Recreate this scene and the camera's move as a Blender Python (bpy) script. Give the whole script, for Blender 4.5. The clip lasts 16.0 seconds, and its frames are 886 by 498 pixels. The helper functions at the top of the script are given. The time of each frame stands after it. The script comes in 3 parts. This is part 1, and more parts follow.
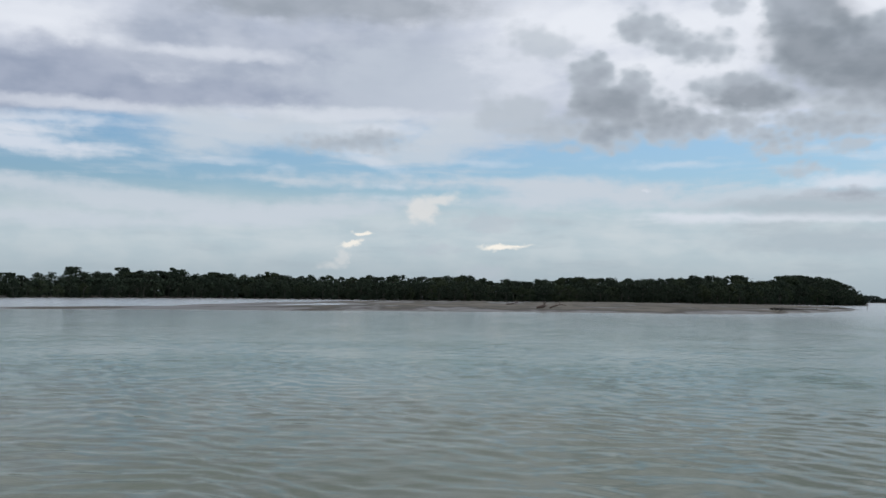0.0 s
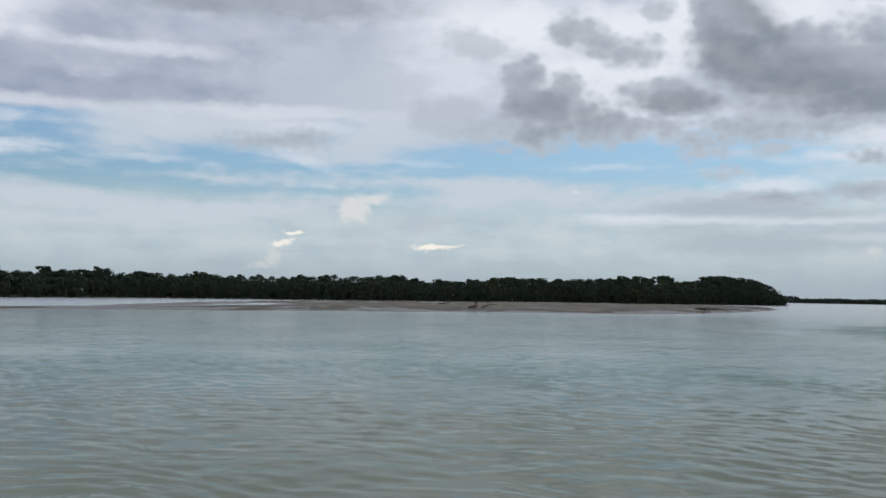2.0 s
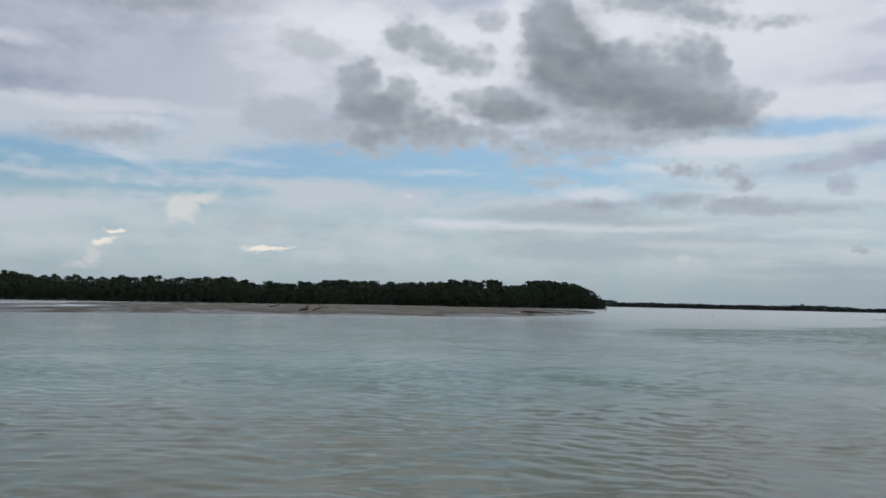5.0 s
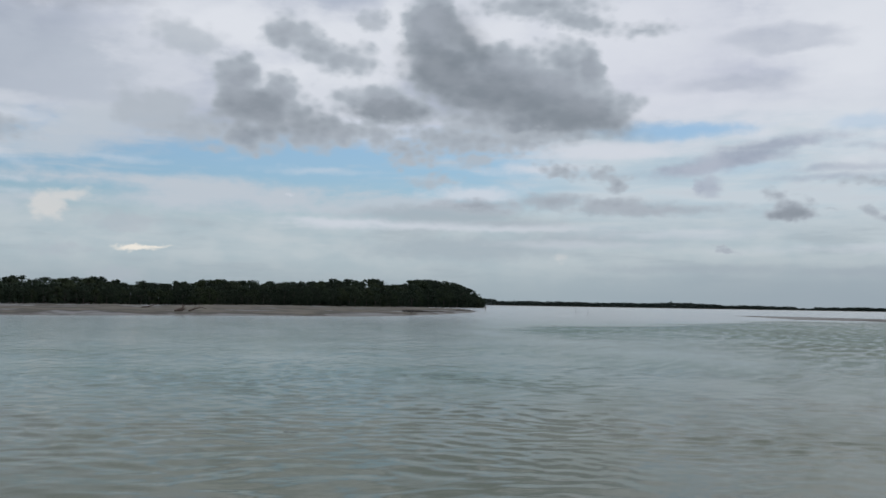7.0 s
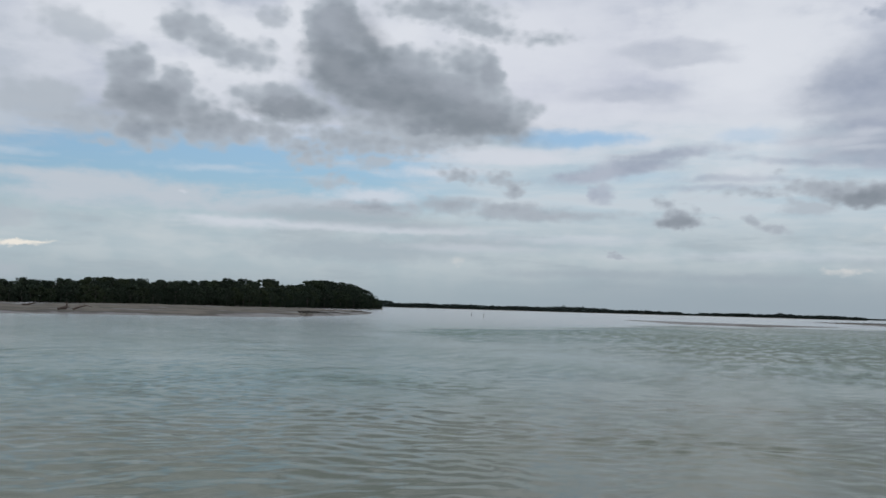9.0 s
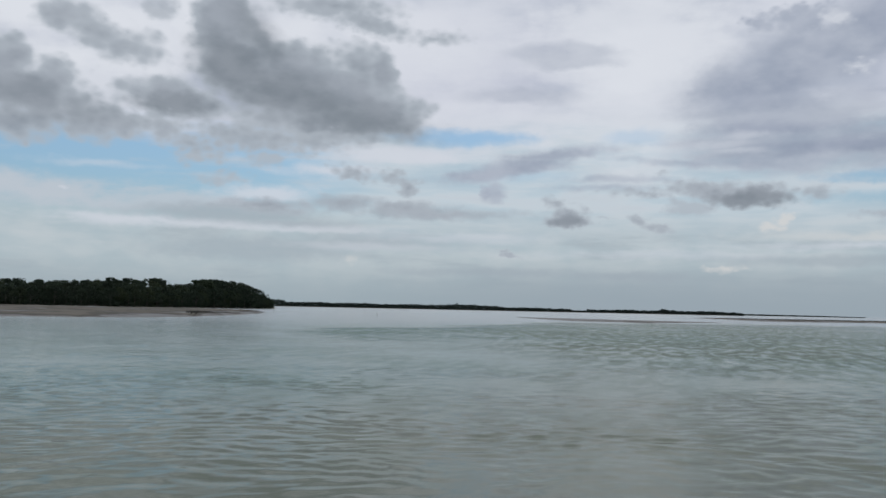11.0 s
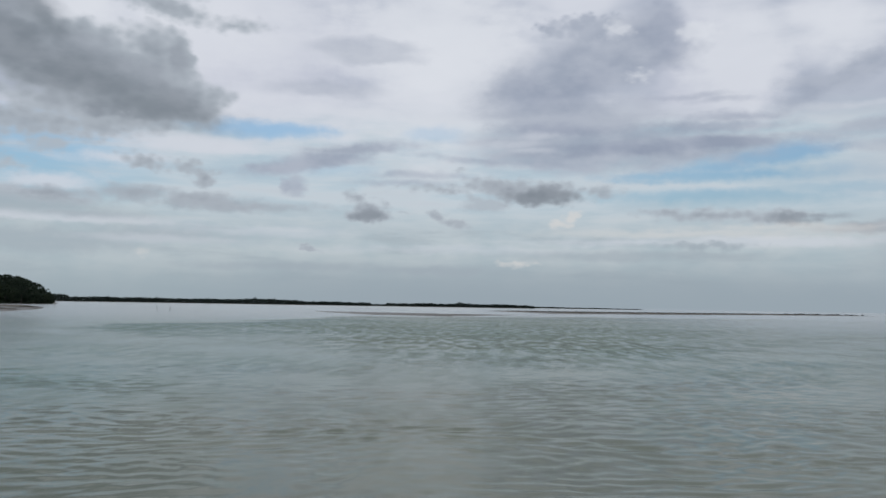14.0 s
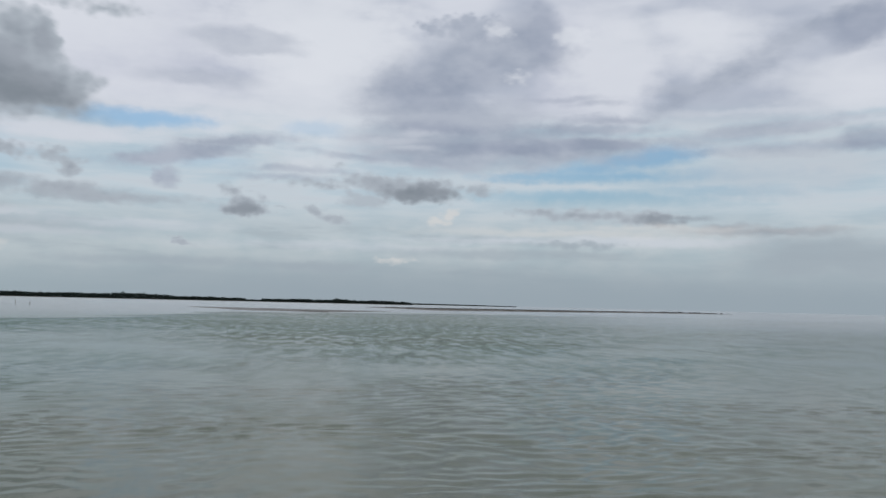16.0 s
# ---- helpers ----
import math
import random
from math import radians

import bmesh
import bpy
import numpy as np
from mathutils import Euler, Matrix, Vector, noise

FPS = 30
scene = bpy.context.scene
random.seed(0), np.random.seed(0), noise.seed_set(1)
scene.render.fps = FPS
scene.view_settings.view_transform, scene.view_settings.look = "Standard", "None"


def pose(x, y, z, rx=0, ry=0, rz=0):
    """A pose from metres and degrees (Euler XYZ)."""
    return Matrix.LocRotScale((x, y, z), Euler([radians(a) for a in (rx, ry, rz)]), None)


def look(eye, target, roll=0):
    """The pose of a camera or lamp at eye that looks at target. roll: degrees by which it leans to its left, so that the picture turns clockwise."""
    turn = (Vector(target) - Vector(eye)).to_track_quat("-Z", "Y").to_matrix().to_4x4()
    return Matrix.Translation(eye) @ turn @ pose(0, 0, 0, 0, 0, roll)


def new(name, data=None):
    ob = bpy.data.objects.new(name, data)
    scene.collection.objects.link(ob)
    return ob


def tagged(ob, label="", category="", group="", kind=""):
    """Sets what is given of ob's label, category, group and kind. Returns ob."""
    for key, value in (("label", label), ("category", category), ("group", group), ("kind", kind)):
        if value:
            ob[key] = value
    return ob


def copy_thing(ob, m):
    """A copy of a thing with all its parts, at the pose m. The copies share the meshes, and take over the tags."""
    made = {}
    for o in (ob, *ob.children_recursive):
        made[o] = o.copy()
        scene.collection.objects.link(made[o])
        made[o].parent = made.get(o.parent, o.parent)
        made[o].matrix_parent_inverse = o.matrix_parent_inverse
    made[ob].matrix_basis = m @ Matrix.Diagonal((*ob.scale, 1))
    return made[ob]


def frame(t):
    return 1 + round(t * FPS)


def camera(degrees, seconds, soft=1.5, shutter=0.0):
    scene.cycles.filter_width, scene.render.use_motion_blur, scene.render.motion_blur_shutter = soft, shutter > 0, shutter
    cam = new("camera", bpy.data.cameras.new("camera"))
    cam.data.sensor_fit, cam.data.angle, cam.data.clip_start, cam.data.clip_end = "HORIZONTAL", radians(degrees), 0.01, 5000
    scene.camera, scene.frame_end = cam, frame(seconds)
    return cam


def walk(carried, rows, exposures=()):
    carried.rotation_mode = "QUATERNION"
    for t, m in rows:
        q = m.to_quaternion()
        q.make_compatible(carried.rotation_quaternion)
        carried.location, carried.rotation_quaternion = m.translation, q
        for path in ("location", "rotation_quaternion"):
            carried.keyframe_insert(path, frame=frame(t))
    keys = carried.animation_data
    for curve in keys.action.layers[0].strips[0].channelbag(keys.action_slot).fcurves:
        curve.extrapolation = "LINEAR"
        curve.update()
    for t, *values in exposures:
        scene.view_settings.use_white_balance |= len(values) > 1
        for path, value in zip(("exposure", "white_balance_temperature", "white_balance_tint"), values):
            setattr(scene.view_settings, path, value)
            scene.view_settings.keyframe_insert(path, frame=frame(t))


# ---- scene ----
# ---------------------------------------------------------------- camera
EYE = (0.0, 0.35, 1.6)
cam = camera(52.5, 16.0, soft=1.5)
TURNS = [  # seconds, yaw, pitch, roll
    (0.0, -0.000, 2.922, -0.936),
    (0.5, -0.359, 3.027, -0.977),
    (1.0, -1.086, 3.107, -0.887),
    (1.5, -2.343, 3.072, -0.868),
    (2.0, -4.332, 2.986, -1.004),
    (2.5, -6.514, 3.055, -1.300),
    (3.0, -8.525, 3.156, -1.351),
    (5.5, -16.951, 3.386, -1.285),
    (6.0, -19.201, 3.390, -1.235),
    (6.5, -21.152, 3.390, -1.080),
    (7.0, -22.540, 3.468, -0.939),
    (7.5, -23.999, 3.520, -0.967),
    (8.0, -25.622, 3.531, -1.300),
    (8.5, -27.205, 3.639, -1.614),
    (9.0, -29.112, 3.733, -1.621),
    (11.5, -37.643, 3.665, -1.038),
    (12.0, -39.642, 3.494, -0.932),
    (12.5, -41.903, 3.481, -1.059),
    (13.0, -43.962, 3.684, -1.119),
    (13.5, -46.265, 3.793, -1.191),
    (14.0, -48.561, 3.637, -0.913),
    (14.5, -50.502, 3.557, -0.744),
    (15.0, -52.488, 3.502, -0.903),
    (15.5, -54.577, 3.456, -1.149),
    (16.0, -56.357, 3.555, -1.316),
]
walk(cam, [(t, pose(*EYE, 90 + p, r, y)) for t, y, p, r in TURNS],
     exposures=[(0.0, 0.05), (3.0, 0.02), (5.5, -0.11), (9.0, -0.12), (12.5, -0.15), (16.0, -0.15)])

# ---------------------------------------------------------------- node helpers


def lin(r, g, b):
    """Linear colour from an 8-bit one."""
    return tuple(((c / 255 + 0.055) / 1.055) ** 2.4 if c > 10 else c / 255 / 12.92 for c in (r, g, b)) + (1.0,)


class Tree:
    """Short hand for building a node tree."""

    def __init__(self, nodes_of):
        self.t = nodes_of
        self.t.nodes.clear()

    def node(self, kind):
        return self.t.nodes.new(kind)

    def attribute(self, name):
        n = self.node("ShaderNodeAttribute")
        n.attribute_name = name
        return n.outputs["Fac"]

    def put(self, socket, value):
        if isinstance(value, bpy.types.NodeSocket):
            self.t.links.new(value, socket)
        elif value is not None:
            socket.default_value = value

    def math(self, op, a, b=None, c=None, clamp=False):
        n = self.node("ShaderNodeMath")
        n.operation, n.use_clamp = op, clamp
        for i, v in enumerate((a, b, c)):
            self.put(n.inputs[i], v)
        return n.outputs[0]

    def vmath(self, op, a, b=None):
        n = self.node("ShaderNodeVectorMath")
        n.operation = op
        self.put(n.inputs[0], a)
        self.put(n.inputs[1], b)
        return n.outputs["Value"] if op in ("LENGTH", "DOT_PRODUCT") else n.outputs[0]

    def ramp(self, v, lo, hi, a=0.0, b=1.0, smooth=True):
        n = self.node("ShaderNodeMapRange")
        n.interpolation_type, n.clamp = "SMOOTHSTEP" if smooth else "LINEAR", True
        for i, x in enumerate((v, lo, hi, a, b)):
            self.put(n.inputs[i], x)
        return n.outputs[0]

    def mix(self, fac, a, b, blend="MIX"):
        n = self.node("ShaderNodeMix")
        n.data_type, n.blend_type, n.clamp_factor = "RGBA", blend, True
        self.put(n.inputs[0], fac)
        self.put(n.inputs[6], a)
        self.put(n.inputs[7], b)
        return n.outputs[2]

    def noise(self, vector, scale, detail=4.0, rough=0.55, distortion=0.0, colour=False):
        n = self.node("ShaderNodeTexNoise")
        n.noise_dimensions = "3D"
        self.put(n.inputs["Vector"], vector)
        n.inputs["Scale"].default_value = scale
        n.inputs["Detail"].default_value = detail
        n.inputs["Roughness"].default_value = rough
        n.inputs["Distortion"].default_value = distortion
        return n.outputs["Color"] if colour else n.outputs["Fac"]

    def scaled(self, vector, x, y, z):
        return self.vmath("MULTIPLY", vector, (x, y, z))

    def join(self, x, y, z=0.0):
        n = self.node("ShaderNodeCombineXYZ")
        for i, v in enumerate((x, y, z)):
            self.put(n.inputs[i], v)
        return n.outputs[0]


# ---------------------------------------------------------------- sky with its clouds, sun
SUN_AZ, SUN_EL = 35.0, 58.0
world = bpy.data.worlds.new("sky")
scene.world = world
world.use_nodes = True
W = Tree(world.node_tree)
way = W.node("ShaderNodeTexCoord").outputs["Generated"]
parts = W.node("ShaderNodeSeparateXYZ")
W.put(parts.inputs[0], way)
AZ = W.math("MULTIPLY", W.math("ARCTAN2", parts.outputs[0], parts.outputs[1]), 57.2958)
EL = W.math("MULTIPLY", W.math("ARCSINE", parts.outputs[2]), 57.2958)
AZEL = W.join(AZ, EL)

clear = W.node("ShaderNodeTexSky")
clear.sky_type, clear.sun_disc = "NISHITA", False
clear.sun_elevation, clear.sun_rotation = radians(SUN_EL), radians(SUN_AZ)
clear.air_density, clear.dust_density, clear.ozone_density = 1.2, 2.0, 1.5
CLEAR = W.mix(1.0, clear.outputs[0], (0.061, 0.082, 0.101, 1), "MULTIPLY")
sky = CLEAR

# slow drift of the cloud edges, and a fine one
swirl = W.vmath("SUBTRACT", W.noise(W.scaled(AZEL, 0.16, 0.34, 1), 1.0, 3, 0.5, colour=True), (0.5, 0.5, 0.5))
curl = W.vmath("SUBTRACT", W.noise(W.scaled(AZEL, 0.5, 0.8, 1), 1.0, 5, 0.55, colour=True), (0.5, 0.5, 0.5))
SOFT_AT = W.vmath("ADD", W.vmath("ADD", AZEL, W.scaled(swirl, 3.0, 1.4, 0)), W.scaled(curl, 1.6, 0.9, 0))
PUFF_AT = W.vmath("ADD", W.vmath("ADD", AZEL, W.scaled(swirl, 0.4, 0.2, 0)), W.scaled(curl, 1.1, 0.7, 0))
FRAY = W.math("SUBTRACT", W.noise(W.scaled(AZEL, 0.42, 0.75, 1), 1.0, 6, 0.55), 0.5)
STREAK = W.math("SUBTRACT", W.noise(W.vmath("ADD", W.scaled(AZEL, 0.12, 0.8, 1), W.scaled(swirl, 0.5, 0.5, 0)), 1.0, 6, 0.55), 0.5)
FINE = W.math("SUBTRACT", W.noise(W.scaled(AZEL, 0.95, 1.5, 1), 1.0, 4, 0.5), 0.5)
TATTER_AT = W.vmath("ADD", AZEL, W.scaled(W.vmath("SUBTRACT", W.noise(W.scaled(AZEL, 0.9, 1.4, 1), 1.0, 4, 0.5, colour=True), (0.5, 0.5, 0.5)), 1.5, 0.9, 0))


def billow(scale):
    """Rounded heaps, like the edge of a swelling cloud."""
    at = W.vmath("ADD", W.scaled(AZEL, scale, scale * 1.35, 0), W.scaled(curl, 0.5, 0.5, 0))
    n = W.node("ShaderNodeTexVoronoi")
    n.voronoi_dimensions, n.feature = "2D", "SMOOTH_F1"
    W.put(n.inputs["Vector"], at)
    n.inputs["Scale"].default_value = 1.0
    n.inputs["Smoothness"].default_value = 0.6
    return W.math("SUBTRACT", 0.42, n.outputs["Distance"])


KNOBS = W.math("MULTIPLY_ADD", billow(1.3), 0.55, W.math("MULTIPLY_ADD", FINE, 0.5, billow(0.55)))
SHREDS = W.math("MULTIPLY_ADD", billow(1.6), 0.6, W.math("MULTIPLY", FINE, 0.9))
THREADS = W.math("MULTIPLY_ADD", FINE, 0.75, STREAK)
MOTTLE = W.noise(W.vmath("ADD", W.scaled(AZEL, 0.10, 0.26, 1), W.scaled(swirl, 0.6, 0.6, 0)), 1.0, 3, 0.5)


LUMP = W.ramp(W.math("MULTIPLY_ADD", FRAY, 0.6, W.math("SUBTRACT", W.noise(W.scaled(AZEL, 0.30, 0.55, 1), 1.0, 3, 0.5), 0.5)), -0.2, 0.2)


def tone(dark, light):
    """A cloud's colour, uneven on a broad scale."""
    return W.mix(LUMP, lin(*dark), lin(*light))


HAZE = lin(160, 175, 184)
WHITE, PEARL = lin(217, 222, 232), lin(196, 205, 215)
BRIGHT, CREAM, GLEAM = lin(229, 233, 241), lin(222, 221, 220), lin(246, 240, 230)
LILAC, HIGH = lin(206, 210, 225), lin(186, 195, 208)
SLATE = tone((160, 170, 188), (180, 188, 203))
DUSK = tone((146, 157, 178), (162, 171, 190))
GREY = tone((148, 157, 168), (162, 170, 181))
DARK = tone((128, 137, 147), (142, 150, 160))
PALE, MIST = lin(180, 189, 199), lin(166, 178, 188)
SKY = CLEAR


def veil(colour, mask):
    global sky
    sky = W.mix(mask, sky, colour)


def band(lo0, lo1, hi0, hi1, share=1.0, fray=0.0):
    """A mask that comes in between the heights lo0 and lo1 and goes between hi0 and hi1, in degrees."""
    e = W.math("MULTIPLY_ADD", STREAK, fray, EL)
    return W.math("MULTIPLY", W.math("MULTIPLY", W.ramp(e, lo0, lo1), W.ramp(e, hi1, hi0)), share)


def body(lobes, at):
    """How deep inside a cloud a direction lies, in degrees; a lobe is azimuth, height, half width, half height, tilt."""
    deep = None
    for az, el, wide, high, *tilt in lobes:
        off = W.vmath("SUBTRACT", at, (az, el, 0))
        if tilt:
            c, i = math.cos(radians(tilt[0])), math.sin(radians(tilt[0]))
            off = W.join(W.vmath("DOT_PRODUCT", off, (c / wide, i / wide, 0)), W.vmath("DOT_PRODUCT", off, (-i / high, c / high, 0)))
        else:
            off = W.scaled(off, 1 / wide, 1 / high, 0)
        d = W.math("MULTIPLY_ADD", W.vmath("LENGTH", off), -high, high)
        deep = d if deep is None else W.math("SMOOTH_MAX", deep, d, 0.5 * high)
    return deep


def heap(colour, share, lobes, edge=0.6, rag=0.8):
    """A swelling cloud: knobbly edges, paler where it is thin."""
    size = max(l[3] for l in lobes)
    d = W.math("MULTIPLY_ADD", KNOBS if size > 0.9 else SHREDS, rag, body(lobes, PUFF_AT if size > 0.9 else TATTER_AT))
    if colour is GREY:
        colour = W.mix(W.ramp(d, -0.2 * edge, 1.6 * edge), PALE, GREY)
    veil(colour, W.ramp(d, -0.45 * edge - 0.12 * min(1, size) ** 2 + 0.08 * max(0, 0.5 - size), 0.5 * edge, 0.0, share))


def sheet(colour, share, lobes):
    """A broad, soft layer."""
    size = max(l[3] for l in lobes)
    d = W.math("MULTIPLY_ADD", W.math("MULTIPLY_ADD", STREAK, 0.5, FRAY), 1.1 * size, body(lobes, SOFT_AT))
    veil(colour, W.ramp(d, -0.6 * size, 0.45 * size, 0.0, share))


def wisp(colour, share, lobes):
    """A torn streak."""
    size = max(l[3] for l in lobes)
    d = W.math("MULTIPLY_ADD", THREADS, 0.25 + 0.9 * size, body(lobes, PUFF_AT))
    veil(colour, W.ramp(d, -0.5 * size - 0.14, 0.4 * size + 0.1, 0.0, share))


gap = wisp

# high overcast that goes on over the whole sky, with thin and thick places
veil(W.mix(W.ramp(MOTTLE, 0.32, 0.66), lin(182, 190, 206), lin(220, 224, 234)), band(9.2, 11.6, 200, 201, 0.97, 3.5))
# thin bright veil over the open water
veil(W.mix(W.ramp(STREAK, -0.2, 0.2), lin(184, 203, 216), lin(212, 221, 228)),
     W.math("MULTIPLY", W.ramp(AZ, 24.0, 33.0), band(3.0, 5.0, 10.5, 13.0, 0.92, 2.0)))
# pale streaks over the blue
veil(PEARL, W.math("MULTIPLY", band(4.5, 7.0, 11.5, 14.0), W.ramp(STREAK, -0.02, 0.25, 0.0, 0.7)))
# stratus low down, and the haze at the horizon
veil(W.mix(LUMP, lin(182, 197, 206), lin(194, 205, 212)), band(-2.0, 0.0, 4.4, 7.0, 0.9, 2.5))
veil(lin(202, 210, 215), W.math("MULTIPLY", band(2.0, 3.5, 5.0, 6.5), W.ramp(STREAK, -0.05, 0.22, 0.0, 0.55)))
veil(lin(170, 182, 191), W.math("MULTIPLY", band(0.8, 2.0, 4.5, 6.0), W.ramp(STREAK, -0.02, -0.22, 0.0, 0.6)))
veil(HAZE, band(-3.0, -2.0, 0.2, 3.2, 0.9, 1.0))
veil(lin(156, 169, 180), W.math("MULTIPLY", W.ramp(AZ, 26.0, 46.0), band(-3.0, -2.0, 1.0, 4.0, 0.6, 1.5)))

# bright and thin places in the high overcast
sheet(BRIGHT, 0.75, [(-24.1, 15.6, 4.8, 1.06), (-21.9, 14.5, 2.8, 0.60)])
sheet(WHITE, 0.85, [(7.6, 17.1, 5.7, 1.96), (13.9, 13.5, 3.1, 1.22), (2.5, 14.0, 4.3, 2.16), (16.6, 14.3, 2.0, 1.73)])
sheet(BRIGHT, 0.90, [(9.2, 16.6, 3.9, 1.43), (15.0, 16.8, 3.2, 1.08), (17.2, 15.7, 1.8, 0.90), (12.2, 14.3, 2.5, 0.90),
                     (16.5, 14.3, 2.9, 0.65), (19.4, 16.9, 1.1, 2.16)])
sheet(BRIGHT, 0.85, [(25.9, 16.8, 2.1, 1.24, -35), (28.0, 15.7, 2.8, 1.06, -30), (32.8, 15.9, 3.0, 2.07)])
sheet(LILAC, 0.60, [(37.4, 14.6, 6.0, 3.70), (40.5, 15.9, 3.6, 1.97)])
sheet(BRIGHT, 0.60, [(35.6, 16.8, 5.0, 2.15), (48.8, 13.9, 4.6, 4.65), (42.3, 11.8, 7.9, 1.26)])
sheet(LILAC, 0.60, [(65.6, 14.1, 3.9, 2.31), (63.8, 17.1, 1.9, 0.67)])
sheet(BRIGHT, 0.70, [(47.8, 16.7, 5.3, 2.85), (66.7, 15.0, 3.1, 2.83), (72.6, 16.4, 2.3, 1.38)])
sheet(BRIGHT, 0.50, [(80.0, 13.3, 3.3, 1.32)])
# the thick slate sheet over the island
sheet(DUSK, 0.97, [(-24.6, 13.0, 5.1, 0.92, 4), (-21.5, 12.1, 6.0, 1.14), (-25.5, 11.7, 3.3, 1.24)])
sheet(SLATE, 0.97, [(-16.4, 15.5, 4.3, 1.56), (-12.2, 13.5, 6.2, 1.59), (-9.7, 12.3, 6.0, 1.00), (-5.5, 14.5, 5.4, 2.23)])
sheet(DUSK, 0.75, [(-16.3, 11.9, 6.0, 0.90), (-10.4, 12.0, 5.2, 0.85)])
sheet(HIGH, 0.80, [(-2.6, 13.2, 6.1, 2.52), (1.1, 11.2, 4.0, 1.44)])
sheet(GREY, 0.90, [(-8.4, 18.0, 9.5, 1.00), (-4.1, 17.9, 4.7, 0.79)])
wisp(WHITE, 0.60, [(-14.7, 14.5, 4.1, 0.28), (-17.4, 14.5, 1.6, 0.21)])
wisp(WHITE, 0.60, [(-23.0, 10.9, 4.6, 0.30), (-23.9, 10.0, 3.3, 0.26)])
sheet(PEARL, 0.85, [(-13.2, 10.2, 4.5, 0.91), (-8.3, 10.5, 5.3, 1.07), (-15.5, 9.2, 2.3, 0.52)])
wisp(WHITE, 0.55, [(-6.1, 11.2, 6.1, 0.36), (-3.6, 10.4, 3.2, 0.36)])
sheet(PEARL, 0.80, [(-1.8, 9.3, 3.2, 0.79), (0.4, 10.3, 2.2, 0.79)])
wisp(WHITE, 0.80, [(-25.5, 8.5, 2.7, 0.52, -6), (-22.3, 8.3, 1.5, 0.23), (-25.7, 9.3, 1.8, 0.26)])
wisp(WHITE, 0.45, [(-5.0, 8.5, 2.0, 0.25, -18), (-6.3, 9.0, 1.4, 0.22)])
wisp(WHITE, 0.35, [(-10.3, 7.8, 0.5, 0.14), (-13.8, 8.1, 2.0, 0.14), (2.3, 8.4, 1.4, 0.14), (13.9, 8.2, 2.4, 0.17)])
# pale streaks under the blue
wisp(PEARL, 0.85, [(-24.7, 6.1, 3.6, 0.39), (-19.1, 5.5, 6.5, 0.68, -3), (-22.8, 4.2, 5.2, 0.40)])
wisp(PEARL, 0.90, [(-8.8, 5.2, 5.6, 0.50, 4), (-12.3, 4.6, 3.4, 0.42), (-5.3, 5.8, 2.1, 0.14)])
wisp(PEARL, 0.95, [(1.2, 7.1, 7.6, 0.25), (7.7, 6.8, 3.9, 0.71), (6.2, 6.1, 3.2, 0.50), (11.9, 6.4, 2.8, 0.63)])
wisp(PEARL, 0.80, [(19.3, 6.2, 4.2, 0.48), (16.0, 5.9, 2.7, 0.35)])
wisp(WHITE, 0.50, [(20.5, 5.0, 6.0, 0.30), (16.3, 4.8, 2.3, 0.21)])
wisp(WHITE, 0.80, [(24.6, 6.9, 2.7, 0.46), (24.2, 6.2, 1.8, 0.33)])
wisp(WHITE, 0.35, [(-3.5, 6.8, 1.1, 0.11), (-3.5, 6.2, 0.9, 0.11)])
heap(CREAM, 0.75, [(-1.4, 5.3, 1.0, 0.72), (-0.5, 6.0, 1.2, 0.32, 8)], edge=0.5, rag=0.3)
heap(GLEAM, 0.90, [(-5.2, 3.8, 0.6, 0.14)], edge=0.18, rag=0.2)
heap(GLEAM, 0.80, [(-5.8, 3.2, 0.6, 0.18, 15)], edge=0.2, rag=0.2)
heap(CREAM, 0.40, [(-6.5, 2.3, 0.4, 0.50, -30), (-7.2, 1.7, 0.6, 0.18)], edge=0.4, rag=0.4)
heap(GLEAM, 0.95, [(3.6, 3.1, 1.2, 0.18), (4.6, 3.2, 0.8, 0.11)], edge=0.22, rag=0.1)
heap(PALE, 0.50, [(2.4, 1.4, 1.4, 0.50), (-0.6, 2.9, 1.4, 0.29), (2.7, 4.6, 1.8, 0.58)], edge=0.5, rag=0.5)
heap(WHITE, 0.50, [(12.7, 6.7, 0.2, 0.14)], edge=0.2, rag=0.1)
wisp(MIST, 0.60, [(24.0, 3.5, 5.7, 0.71), (30.9, 4.1, 4.0, 0.42)])
wisp(WHITE, 0.30, [(18.9, 5.0, 4.3, 0.18), (27.4, 4.9, 4.2, 0.18)])
# blue gaps
gap(SKY, 0.80, [(36.8, 10.8, 2.8, 0.44), (38.7, 10.9, 1.8, 0.27)])
gap(SKY, 0.60, [(36.5, 10.7, 3.2, 0.47), (34.3, 10.9, 2.1, 0.29)])
gap(SKY, 0.35, [(47.9, 10.8, 1.6, 0.43), (40.9, 8.5, 2.2, 0.29)])
gap(SKY, 0.75, [(67.1, 9.2, 1.8, 0.29), (64.6, 8.2, 3.7, 0.23), (64.3, 7.0, 4.3, 0.30)])
gap(SKY, 0.95, [(69.2, 9.4, 2.7, 0.56, 6), (65.7, 8.7, 2.5, 0.32), (68.5, 8.3, 4.5, 0.25)])
gap(SKY, 0.50, [(66.8, 6.8, 6.3, 0.39), (73.6, 7.3, 3.0, 0.34)])
# flat grey clouds over the island
heap(GREY, 0.85, [(-6.8, 9.4, 3.2, 0.50), (-4.7, 9.7, 1.8, 0.65)], edge=0.7, rag=0.5)
